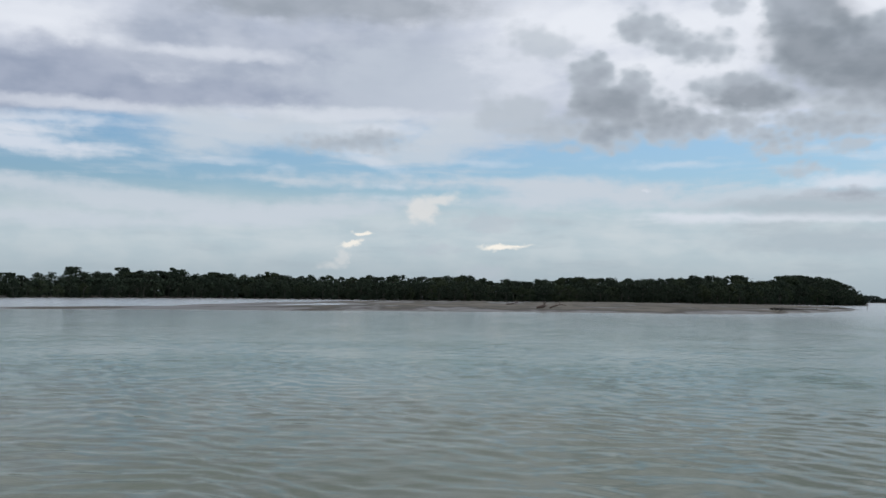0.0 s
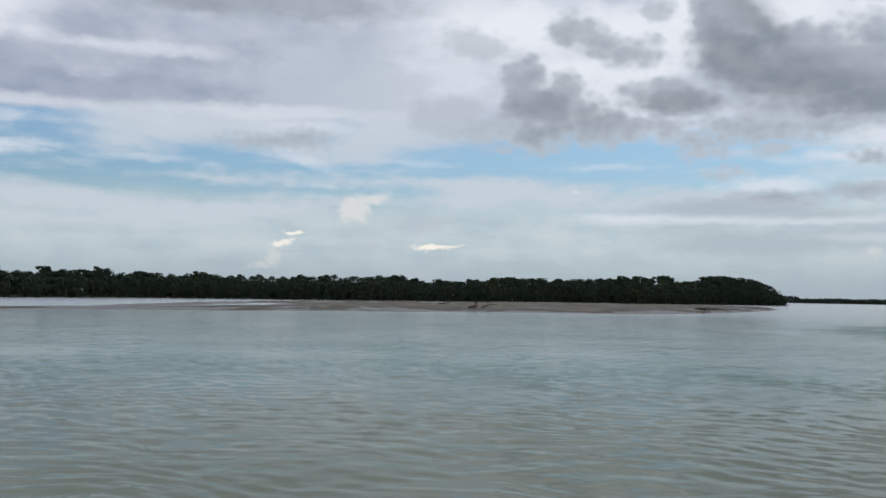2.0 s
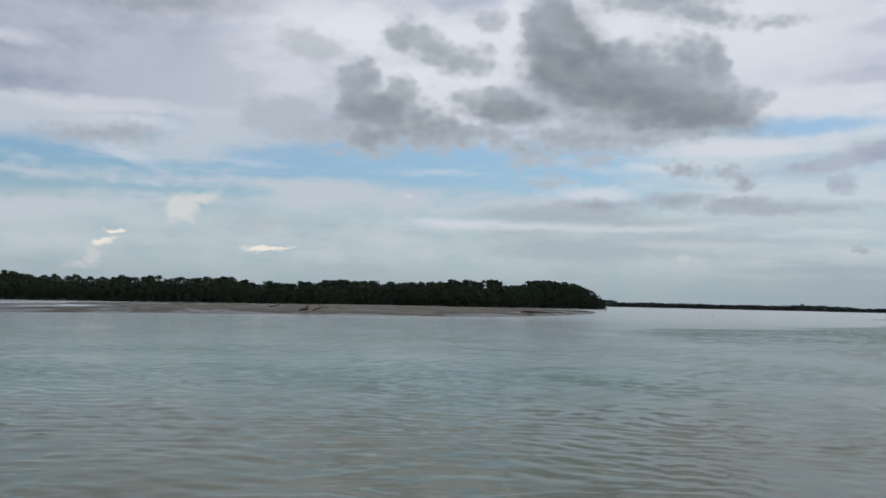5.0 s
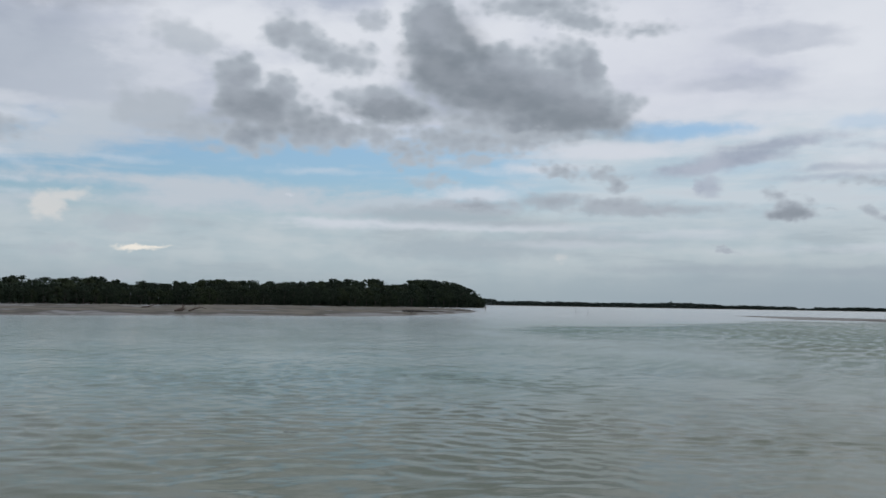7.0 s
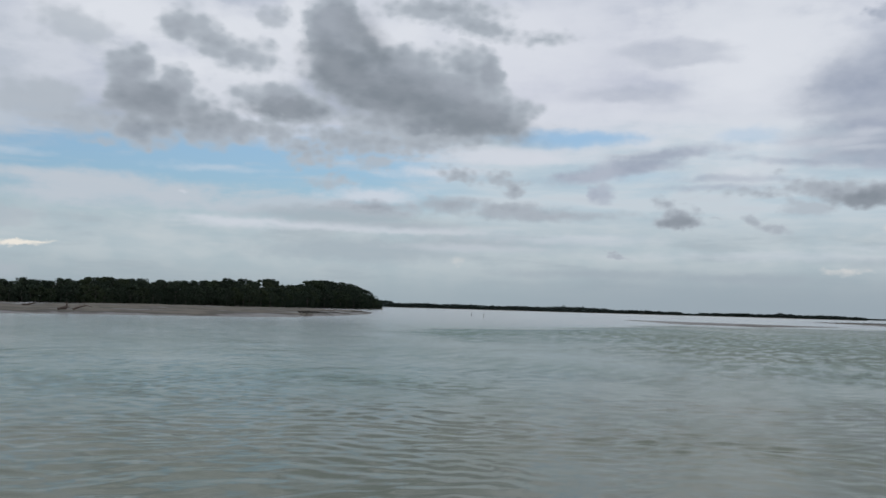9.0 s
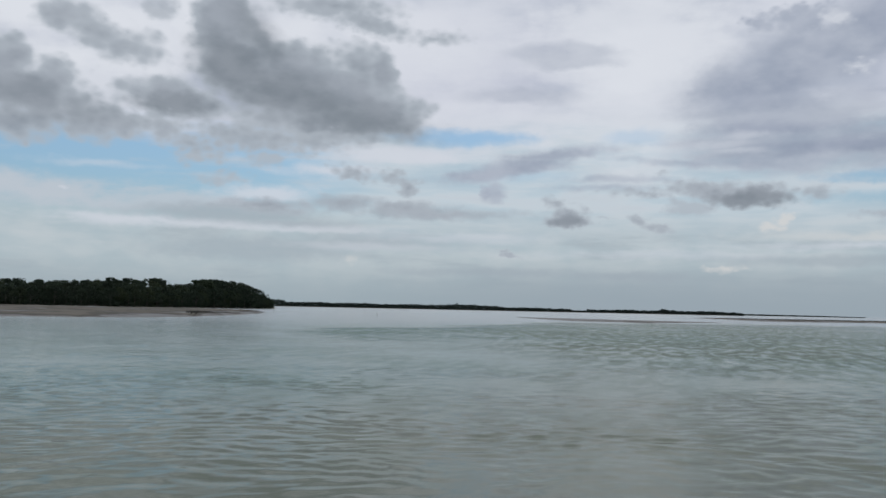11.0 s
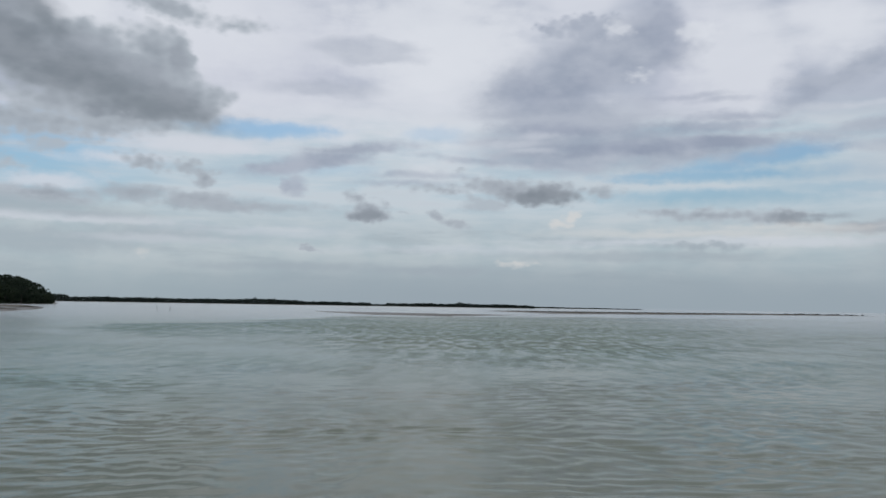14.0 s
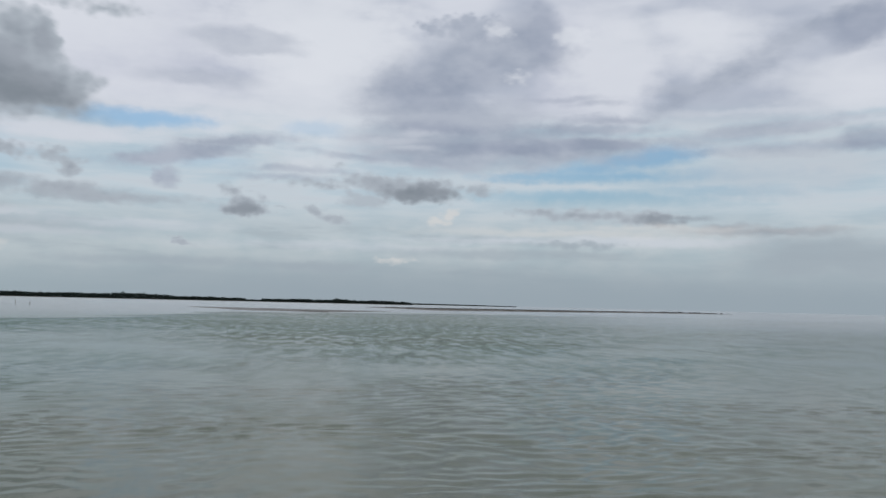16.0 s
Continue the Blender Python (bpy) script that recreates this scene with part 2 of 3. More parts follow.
# grey heaps
heap(PALE, 0.80, [(4.7, 11.3, 2.1, 1.20), (6.5, 10.5, 1.6, 0.78), (3.0, 11.6, 1.0, 0.88)], edge=1.0, rag=0.8)
heap(GREY, 0.60, [(6.5, 10.6, 1.4, 0.78)], edge=1.2, rag=0.7)
heap(PALE, 0.70, [(6.4, 15.6, 1.7, 0.92), (5.3, 16.3, 1.0, 0.57)], edge=1.0, rag=0.8)
heap(GREY, 0.95, [(9.3, 13.5, 1.5, 1.58), (10.8, 12.0, 3.0, 1.51), (14.4, 10.7, 2.7, 1.01), (10.1, 10.2, 2.0, 1.00),
                  (12.2, 13.1, 1.4, 0.90, -40)], edge=0.75, rag=0.9)
heap(DARK, 0.50, [(10.1, 11.8, 2.0, 1.08), (12.6, 11.1, 2.5, 0.72)], edge=1.4, rag=0.4)
heap(GREY, 0.92, [(12.3, 16.7, 1.5, 1.01), (13.9, 15.9, 1.8, 0.79, -20), (16.0, 15.3, 1.7, 0.86)], edge=0.8, rag=0.9)
heap(GREY, 0.70, [(17.7, 17.6, 1.0, 0.58)], edge=0.7, rag=0.6)
heap(GREY, 0.98, [(21.6, 17.2, 1.9, 2.51), (22.3, 14.8, 2.5, 2.15), (25.6, 14.1, 3.5, 2.20), (29.1, 13.3, 3.1, 2.04),
                  (31.7, 12.2, 3.0, 1.46), (29.8, 15.4, 1.7, 0.98), (31.7, 14.6, 0.9, 1.46), (27.4, 11.5, 4.2, 1.13)], edge=0.8, rag=0.85)
heap(DARK, 0.80, [(22.3, 14.5, 2.5, 1.61, -30), (25.9, 13.1, 3.8, 1.35, -15), (30.1, 11.9, 3.7, 1.05, -12), (23.8, 16.5, 1.8, 0.89, -50)], edge=1.8, rag=0.45)
heap(GREY, 0.95, [(18.6, 12.5, 2.8, 1.15), (16.6, 12.7, 1.1, 0.65), (20.9, 12.1, 1.3, 0.72)], edge=0.6, rag=0.6)
heap(DARK, 0.75, [(18.8, 12.1, 2.2, 0.72)], edge=0.9, rag=0.5)
heap(GREY, 0.92, [(23.5, 10.3, 3.4, 0.79), (27.0, 10.3, 2.8, 0.64), (18.1, 10.6, 1.3, 0.79), (19.9, 9.7, 1.6, 0.58, -20)], edge=0.9, rag=0.9)
heap(PALE, 0.80, [(24.6, 9.1, 1.0, 0.39), (20.3, 8.9, 0.9, 0.29), (21.7, 7.7, 1.2, 0.36)], edge=0.6, rag=0.6)
heap(GREY, 0.95, [(28.4, 18.6, 3.8, 0.70), (30.8, 17.7, 2.5, 0.63, -12), (35.2, 17.0, 1.3, 0.34)], edge=0.7, rag=0.45)
heap(GREY, 0.60, [(21.8, 10.6, 2.2, 0.47), (24.9, 10.4, 1.8, 0.52)], edge=0.7, rag=0.7)
# thin grey rolls and shreds beyond
wisp(WHITE, 0.80, [(33.2, 9.7, 3.6, 0.48), (28.5, 8.5, 2.1, 0.28)])
wisp(SLATE, 0.80, [(38.7, 8.6, 2.5, 0.37, 10), (40.8, 9.1, 1.8, 0.39, 8), (39.0, 7.6, 0.6, 0.53)])
heap(GREY, 0.75, [(30.0, 8.4, 1.0, 0.24, -12), (32.5, 8.2, 1.1, 0.31, -10), (33.4, 7.5, 0.7, 0.48)], edge=0.5, rag=0.55)
wisp(GREY, 0.85, [(24.6, 6.3, 1.6, 0.25), (29.2, 6.6, 1.7, 0.32), (33.9, 6.2, 2.3, 0.41), (36.5, 6.0, 2.2, 0.17)])
wisp(SLATE, 0.85, [(39.4, 8.8, 2.9, 0.40, 8), (43.6, 9.9, 2.5, 0.29, 4), (41.9, 9.3, 1.4, 0.36)])
heap(SLATE, 0.60, [(38.4, 7.5, 0.3, 0.43)], edge=0.4, rag=0.4)
heap(GREY, 0.75, [(30.0, 8.5, 1.2, 0.32, -10), (32.8, 8.3, 0.9, 0.28, -12), (33.5, 7.6, 0.5, 0.50)], edge=0.5, rag=0.55)
heap(GREY, 0.60, [(29.2, 6.5, 1.3, 0.39), (26.8, 6.3, 1.0, 0.21)], edge=0.6, rag=0.5)
heap(GREY, 0.95, [(33.5, 6.3, 1.7, 0.43), (35.9, 6.0, 1.8, 0.22), (32.3, 6.5, 0.6, 0.28)], edge=0.5, rag=0.4)
heap(GREY, 0.95, [(43.7, 5.9, 1.3, 0.68), (43.0, 6.7, 0.8, 0.29, -20), (44.5, 5.7, 0.6, 0.43)], edge=0.4, rag=0.45)
heap(DARK, 0.60, [(43.8, 5.7, 1.0, 0.40)], edge=0.5, rag=0.3)
heap(GREY, 0.85, [(48.1, 5.8, 0.6, 0.32, -15), (49.2, 5.3, 0.8, 0.25, -10)], edge=0.35, rag=0.4)
heap(GREY, 0.98, [(54.5, 7.2, 2.7, 0.70), (51.7, 7.7, 1.9, 0.39), (52.7, 7.5, 1.7, 0.57), (48.8, 7.5, 1.6, 0.14)], edge=0.5, rag=0.5)
heap(DARK, 0.75, [(54.8, 7.0, 2.3, 0.49)], edge=0.6, rag=0.4)
heap(PALE, 0.75, [(51.2, 6.5, 1.2, 0.46), (50.3, 6.8, 0.5, 0.25)], edge=0.5, rag=0.5)
heap(GREY, 0.80, [(58.6, 7.3, 1.0, 0.31)], edge=0.45, rag=0.4)
heap(GREY, 0.90, [(40.0, 3.6, 0.6, 0.18, -15), (39.6, 3.8, 0.3, 0.14)], edge=0.2, rag=0.2)
heap(GREY, 0.50, [(46.2, 5.9, 0.3, 0.11), (49.5, 8.7, 0.4, 0.14)], edge=0.25, rag=0.2)
wisp(SLATE, 0.60, [(51.7, 9.2, 3.8, 0.14, -4), (45.6, 7.8, 1.6, 0.11), (47.0, 8.3, 2.1, 0.14)])
wisp(WHITE, 0.30, [(55.1, 8.8, 1.7, 0.14)])
wisp(MIST, 0.70, [(22.2, 5.6, 4.5, 0.48), (25.8, 5.2, 2.7, 0.21)])
wisp(WHITE, 0.35, [(17.2, 4.9, 3.3, 0.16, -4), (24.8, 4.8, 3.6, 0.14)])
heap(CREAM, 0.70, [(56.7, 5.8, 0.6, 0.28, 15), (55.9, 5.3, 0.7, 0.28)], edge=0.35, rag=0.3)
heap(CREAM, 0.35, [(29.9, 3.0, 0.4, 0.21)], edge=0.4, rag=0.3)
heap(CREAM, 0.70, [(53.1, 2.7, 1.0, 0.18)], edge=0.3, rag=0.25)
wisp(WHITE, 0.35, [(31.0, 3.8, 3.1, 0.18), (37.0, 4.5, 4.3, 0.25), (48.9, 3.6, 5.0, 0.21)])
wisp(MIST, 0.70, [(48.2, 2.3, 2.8, 0.18), (38.8, 2.4, 4.3, 0.22)])
# the mottled sheet over the open lagoon
sheet(SLATE, 0.45, [(42.9, 16.1, 3.6, 0.47), (44.0, 15.6, 2.2, 0.32)])
sheet(SLATE, 0.40, [(40.8, 13.5, 3.2, 0.50)])
sheet(SLATE, 0.90, [(57.5, 15.0, 3.7, 1.56, 20), (54.4, 13.8, 2.9, 1.20), (60.9, 16.1, 2.3, 1.70, 30), (56.2, 12.3, 3.7, 0.87)])
heap(DUSK, 0.40, [(53.4, 14.0, 1.4, 0.71), (54.8, 13.2, 2.4, 0.77), (57.5, 14.0, 2.0, 0.69, 20)], edge=1.4, rag=0.8)
heap(DUSK, 0.55, [(62.2, 17.3, 1.3, 1.35), (63.1, 15.9, 1.1, 0.74)], edge=1.3, rag=0.8)
heap(SLATE, 0.80, [(57.9, 17.4, 2.0, 0.76), (55.5, 17.4, 0.8, 0.35)], edge=0.7, rag=0.9)
sheet(SLATE, 0.85, [(57.9, 10.6, 6.3, 1.04), (62.5, 9.9, 5.1, 0.88), (56.5, 9.4, 4.4, 0.63)])
wisp(DUSK, 0.75, [(60.5, 10.0, 4.2, 0.34), (65.6, 10.2, 3.3, 0.40), (55.8, 11.1, 2.4, 0.28)])
wisp(WHITE, 0.40, [(53.1, 10.3, 1.4, 0.18), (54.4, 10.8, 1.4, 0.18), (54.1, 9.9, 1.0, 0.14)])
heap(BRIGHT, 0.60, [(59.5, 17.2, 0.8, 0.41), (64.4, 16.9, 1.1, 0.47), (60.9, 14.4, 0.6, 0.24)], edge=0.6, rag=0.6)
wisp(DUSK, 0.40, [(63.7, 13.1, 1.9, 0.13), (65.9, 12.8, 1.2, 0.13)])
wisp(DUSK, 0.60, [(65.3, 11.2, 3.3, 0.33), (66.8, 11.8, 1.8, 0.20)])
wisp(SLATE, 0.80, [(73.6, 14.0, 3.9, 0.55, 22), (77.5, 16.1, 3.8, 0.47, 22), (71.6, 13.4, 1.7, 0.49)])
sheet(DUSK, 0.80, [(81.5, 16.5, 2.1, 0.98, 12)])
wisp(WHITE, 0.50, [(77.5, 12.0, 4.7, 0.20), (80.6, 11.2, 2.4, 0.16)])
wisp(SLATE, 0.70, [(75.3, 10.8, 5.2, 0.41, 6), (78.1, 9.8, 4.3, 0.33)])
sheet(DUSK, 0.60, [(81.9, 10.1, 1.5, 0.65)])
sheet(PEARL, 0.60, [(77.5, 8.5, 5.6, 1.01)])
heap(GREY, 0.90, [(65.1, 5.8, 3.2, 0.36), (69.2, 5.6, 1.7, 0.46), (62.6, 5.9, 1.4, 0.21)], edge=0.4, rag=0.4)
heap(DARK, 0.50, [(69.8, 5.5, 1.2, 0.32)], edge=0.5, rag=0.3)
wisp(GREY, 0.85, [(75.9, 4.9, 2.9, 0.20), (74.0, 5.1, 1.3, 0.17), (71.6, 5.7, 0.8, 0.10)])
wisp(CREAM, 0.45, [(64.0, 4.7, 7.1, 0.21), (70.3, 5.0, 4.8, 0.17)])
wisp(WHITE, 0.50, [(68.2, 4.2, 5.2, 0.21), (60.4, 4.2, 4.7, 0.18)])
sheet(MIST, 0.80, [(79.7, 3.3, 4.9, 1.19)])
wisp(MIST, 0.60, [(47.6, 2.2, 2.1, 0.14), (60.5, 3.3, 5.7, 0.25)])
heap(MIST, 0.80, [(65.1, 3.9, 2.1, 0.21)], edge=0.4, rag=0.4)

glow = W.node("ShaderNodeBackground")
W.put(glow.inputs[0], sky)
glow.inputs[1].default_value = 1.0
W.put(W.node("ShaderNodeOutputWorld").inputs[0], glow.outputs[0])

sun_lamp = bpy.data.lights.new("sun", "SUN")
sun_lamp.energy, sun_lamp.angle, sun_lamp.color = 0.6, radians(25), (1.0, 0.95, 0.88)
sun = new("sun", sun_lamp)
toward = Vector((math.sin(radians(SUN_AZ)) * math.cos(radians(SUN_EL)), math.cos(radians(SUN_AZ)) * math.cos(radians(SUN_EL)),
                 math.sin(radians(SUN_EL))))
sun.matrix_world = look(toward * 100, (0, 0, 0))

# ---------------------------------------------------------------- materials


def material(name):
    m = bpy.data.materials.new(name)
    m.use_nodes = True
    t = Tree(m.node_tree)
    return m, t


def surface(t, shader):
    t.put(t.node("ShaderNodeOutputMaterial").inputs[0], shader)


def principled(t, colour, rough, normal=None, spec=0.5):
    n = t.node("ShaderNodeBsdfPrincipled")
    t.put(n.inputs["Base Color"], colour)
    t.put(n.inputs["Roughness"], rough)
    t.put(n.inputs["Specular IOR Level"], spec)
    if normal is not None:
        t.put(n.inputs["Normal"], normal)
    return n.outputs[0]


def bump(t, height, strength, distance, normal=None):
    n = t.node("ShaderNodeBump")
    t.put(n.inputs["Height"], height)
    t.put(n.inputs["Strength"], strength)
    t.put(n.inputs["Distance"], distance)
    if normal is not None:
        t.put(n.inputs["Normal"], normal)
    return n.outputs[0]


def place(t):
    return t.node("ShaderNodeTexCoord").outputs["Object"]


def leaf_material(name, dark, light):
    m, t = material(name)
    n = t.node("ShaderNodeNewGeometry").outputs["Random Per Island"]
    o = t.node("ShaderNodeObjectInfo").outputs["Random"]
    c = t.mix(n, dark, light)
    c = t.mix(t.ramp(o, 0.0, 0.5, 0.45, 0.0), c, tuple(0.7 * v for v in dark[:3]) + (1,))
    c = t.mix(t.ramp(o, 0.55, 1.0, 0.0, 0.5), c, (light[0] * 1.1, light[1], light[2] * 0.7, 1))
    surface(t, principled(t, c, 0.85, None, 0.05))
    return m


LEAF = leaf_material("mangrove_leaf", (0.033, 0.046, 0.033, 1), (0.057, 0.076, 0.049, 1))
FAR_LEAF = leaf_material("far_leaf", (0.03, 0.042, 0.036, 1), (0.05, 0.065, 0.055, 1))

m, t = material("bark")
at = place(t)
surface(t, principled(t, t.mix(t.noise(t.scaled(at, 3, 3, 0.6), 2.0, 5), (0.05, 0.042, 0.035, 1), (0.13, 0.115, 0.10, 1)), 0.9))
BARK = m

m, t = material("driftwood")
at = place(t)
grain = t.noise(t.scaled(at, 6, 6, 1.2), 2.0, 6)
surface(t, principled(t, t.mix(grain, (0.05, 0.035, 0.028, 1), (0.17, 0.125, 0.10, 1)), 0.9, bump(t, grain, 0.6, 0.03)))
DRIFT = m

# sand: dry on top, dark and wet at the water's edge, grass beds and mud under water
m, t = material("sand")
at = place(t)
hgt = t.node("ShaderNodeSeparateXYZ")
t.put(hgt.inputs[0], at)
big = t.noise(t.scaled(at, 0.14, 0.045, 0), 1.0, 6, 0.6)
fine = t.noise(at, 1.3, 6)
z = t.math("MULTIPLY_ADD", t.math("SUBTRACT", big, 0.62), 1.5, hgt.outputs[2])
dry = t.mix(fine, (0.125, 0.114, 0.092, 1), (0.19, 0.172, 0.142, 1))
wet = t.mix(fine, (0.062, 0.057, 0.048, 1), (0.10, 0.092, 0.078, 1))
bed = t.mix(t.ramp(big, 0.4, 0.6), (0.14, 0.175, 0.12, 1), (0.23, 0.26, 0.17, 1))
c = t.mix(t.ramp(z, 0.05, 0.24), wet, dry)
c = t.mix(t.ramp(hgt.outputs[2], -0.10, 0.0), bed, c)
surface(t, principled(t, c, t.ramp(z, -0.1, 0.15, 0.45, 0.95), bump(t, fine, 0.5, 0.04), t.ramp(z, -0.1, 0.12, 0.35, 0.08)))
SAND = m

# water: a rippled surface over a clouded, shallow lagoon; "chop" is how much the wind ruffles it, and also dims its
# reflection
m, t = material("water")
at = place(t)
chop = t.attribute("chop")
lap = t.vmath("ADD", at, t.scaled(t.vmath("SUBTRACT", t.noise(at, 0.5, 2, colour=True), (0.5, 0.5, 0.5)), 0.6, 0.6, 0))
w3 = t.noise(t.scaled(lap, 4.6, 8.0, 0), 1.0, 2, 0.5)
w2 = t.noise(t.scaled(lap, 1.9, 3.6, 0), 1.0, 2, 0.5)
w1 = t.noise(t.scaled(lap, 0.55, 1.1, 0), 1.0, 2, 0.5)
height = t.math("MULTIPLY_ADD", w2, 0.42, t.math("MULTIPLY_ADD", w3, 0.16, w1))
wavy = bump(t, height, t.math("MULTIPLY_ADD", chop, 1.0, 0.10), 0.06)
rough = t.attribute("swell")
# dashes that stand in for the darker, less reflecting faces of steep wavelets
dash_at = t.node("ShaderNodeMapping")
t.put(dash_at.inputs[0], at)
dash_at.inputs["Rotation"].default_value = (0, 0, radians(50))
shine_dashes = t.ramp(t.noise(t.scaled(dash_at.outputs[0], 1.9, 0.45, 0), 1.0, 3, 0.6), 0.38, 0.62, 0.25, 1.7)
shine_cut = t.math("MULTIPLY", chop, shine_dashes, clamp=True)
fres = t.node("ShaderNodeFresnel")
fres.inputs[0].default_value = 1.333
t.put(fres.inputs["Normal"], wavy)
shine = t.node("ShaderNodeBsdfGlossy")
t.put(shine.inputs["Roughness"], rough)
t.put(shine.inputs["Normal"], wavy)
murk = t.node("ShaderNodeBsdfDiffuse")
stain = t.noise(t.scaled(at, 0.08, 0.08, 0), 1.0, 4)
deep = t.attribute("depth")
shoal = t.mix(stain, (0.165, 0.19, 0.13, 1), (0.20, 0.222, 0.158, 1))
teal = t.mix(stain, (0.10, 0.215, 0.185, 1), (0.13, 0.25, 0.215, 1))
t.put(murk.inputs[0], t.mix(t.ramp(deep, 0.05, 0.42), (0.36, 0.35, 0.30, 1),
                            t.mix(t.ramp(t.math("MULTIPLY_ADD", stain, 0.3, deep), 0.65, 1.25), shoal, teal)))
clearer = t.node("ShaderNodeBsdfTransparent")
clearer.inputs[0].default_value = (0.72, 0.80, 0.70, 1)
body = t.node("ShaderNodeMixShader")
body.inputs[0].default_value = 0.6
t.put(body.inputs[1], clearer.outputs[0])
t.put(body.inputs[2], murk.outputs[0])
both = t.node("ShaderNodeMixShader")
# reflection weakened by hand in the choppy dashes, beyond what Fresnel gives
t.put(both.inputs[0], t.math("MULTIPLY", fres.outputs[0], t.math("MULTIPLY_ADD", shine_cut, -0.62, 1.0)))
t.put(both.inputs[1], body.outputs[0])
t.put(both.inputs[2], shine.outputs[0])
surface(t, both.outputs[0])
WATER = m

# ---------------------------------------------------------------- mesh helpers


def part(name, bm, mat, parent=None, label=""):
    me = bpy.data.meshes.new(name)
    bm.to_mesh(me)
    bm.free()
    me.materials.append(mat)
    ob = new(name, me)
    if parent is not None:
        ob.parent = parent
    if label:
        ob["label"] = label
    return ob


def from_arrays(name, verts, faces, mat, parent=None, smooth=False):
    me = bpy.data.meshes.new(name)
    me.from_pydata(np.asarray(verts).tolist(), [], np.asarray(faces).tolist())
    me.materials.append(mat)
    if smooth:
        me.polygons.foreach_set("use_smooth", [True] * len(me.polygons))
    ob = new(name, me)
    if parent is not None:
        ob.parent = parent
    return ob


def tube(bm, points, radii, sides=7):
    """A tapered, bent limb through the points."""
    rings = []
    for i, p in enumerate(points):
        p = Vector(p)
        d = (Vector(points[min(i + 1, len(points) - 1)]) - Vector(points[max(i - 1, 0)])).normalized()
        a = d.orthogonal().normalized()
        b = d.cross(a)
        rings.append([bm.verts.new(p + (a * math.cos(k * math.tau / sides) + b * math.sin(k * math.tau / sides)) * radii[i])
                      for k in range(sides)])
    for r0, r1 in zip(rings, rings[1:]):
        for k in range(sides):
            bm.faces.new((r0[k], r0[(k + 1) % sides], r1[(k + 1) % sides], r1[k]))
    bm.faces.new(rings[0][::-1])
    bm.faces.new(rings[-1])


def ease(v, lo, hi):
    u = np.clip((v - lo) / (hi - lo), 0, 1)
    return u * u * (3 - 2 * u)


def waves(x, y, seed, size):
    """Cheap smooth noise between about -1 and 1."""
    r = np.random.RandomState(seed)
    out = 0
    for k in range(7):
        a, f, p = r.uniform(0, math.tau), r.uniform(0.6, 2.2) / size, r.uniform(0, math.tau)
        out = out + np.sin((x * math.cos(a) + y * math.sin(a)) * f * math.tau + p) * 0.38
    return out


# ---------------------------------------------------------------- the lie of the land


def shore(az):
    """How far off the wooded island's edge lies."""
    return np.interp(az, [-60, -40, -26, -13.5, 0, 13.5, 20, 25.5], [120, 135, 162, 214, 240, 300, 345, 400])


def bar_near(az):
    return np.interp(az, [-60, -26, -13.5, 0, 13.5, 19.5, 22.5, 26], [66, 75, 79, 88, 97, 107, 130, 190])


def bar_far(az):
    return np.interp(az, [-60, -26, -17, -11, -4, 6, 13.5, 21, 26], [74, 85, 98, 140, 185, 240, 285, 270, 225])


def bank(r, az, near, far, front, back, top):
    """A sandbank between two waterlines: rises over front metres, falls over back metres."""
    m = np.minimum((r - near) / front, (far - r) / back)
    return np.where(m > 0, top * np.clip(m, 0, 1) ** 0.7, -1.2 * np.clip(-m, 0, 1))


def land(r, az):
    """Height of the ground; the water stands at 0."""
    x, y = r * np.sin(np.radians(az)), r * np.cos(np.radians(az))
    z = -0.45 - 0.75 * ease(r, 8, 26) * (1 - 0.6 * ease(az, 30, 45)) + 0.06 * waves(x, y, 3, 30)
    z = z - 1.2 * ease(r, 700, 2500)
    # the long sandbar in front of the island
    wob = 1.2 * waves(x, y, 5, 22)
    hump = bank(r + wob, az, bar_near(az), bar_far(az), 9.0, 20.0, 0.13 + 0.19 * ease(az, -17, 0))
    pools = 0.17 * waves(x, y * 0.6, 7, 30) * ease(r, bar_near(az) + 6, bar_near(az) + 40)
    hump = np.where(hump > 0, hump + np.minimum(pools, 0.06) * np.clip(hump / 0.2, 0, 1), hump)
    z = np.maximum(z, hump - 1.2 * ease(az, 23.5, 26.5))
    # the island itself
    isl = ease(r, shore(az) - 2, shore(az) + 5) * (1 - ease(r, shore(az) + 60, shore(az) + 90)) * (1 - ease(az, 25.2, 25.8))
    z = np.maximum(z, -1.2 + 1.6 * isl)
    # thin bars in the open lagoon
    near = np.interp(az, [40.0, 43.4, 48.7, 53.5], [203, 150, 142, 182])
    far = np.interp(az, [40.0, 43.4, 48.7, 53.5], [203, 200, 190, 183])
    z = np.maximum(z, np.where((az > 39) & (az < 55), bank(r + wob, az, near, far, 12, 12, 0.10), -9))
    near = np.interp(az, [51.0, 55.3, 57.3, 63.8, 68.9, 74.5], [345, 243, 246, 298, 388, 480])
    far = np.interp(az, [51.0, 55.3, 57.3, 63.8, 68.9, 74.5], [346, 315, 350, 412, 470, 482])
    z = np.maximum(z, np.where((az > 50) & (az < 76), bank(r + wob, az, near, far, 14, 30, 0.36), -9))
    # far islands
    woods = ease(r, 1240, 1260) * (1 - ease(r, 1380, 1420)) * ease(az, 20, 21) * (1 - ease(az, 54, 54.4))
    z = np.maximum(z, -1.2 + 1.6 * woods)
    return z


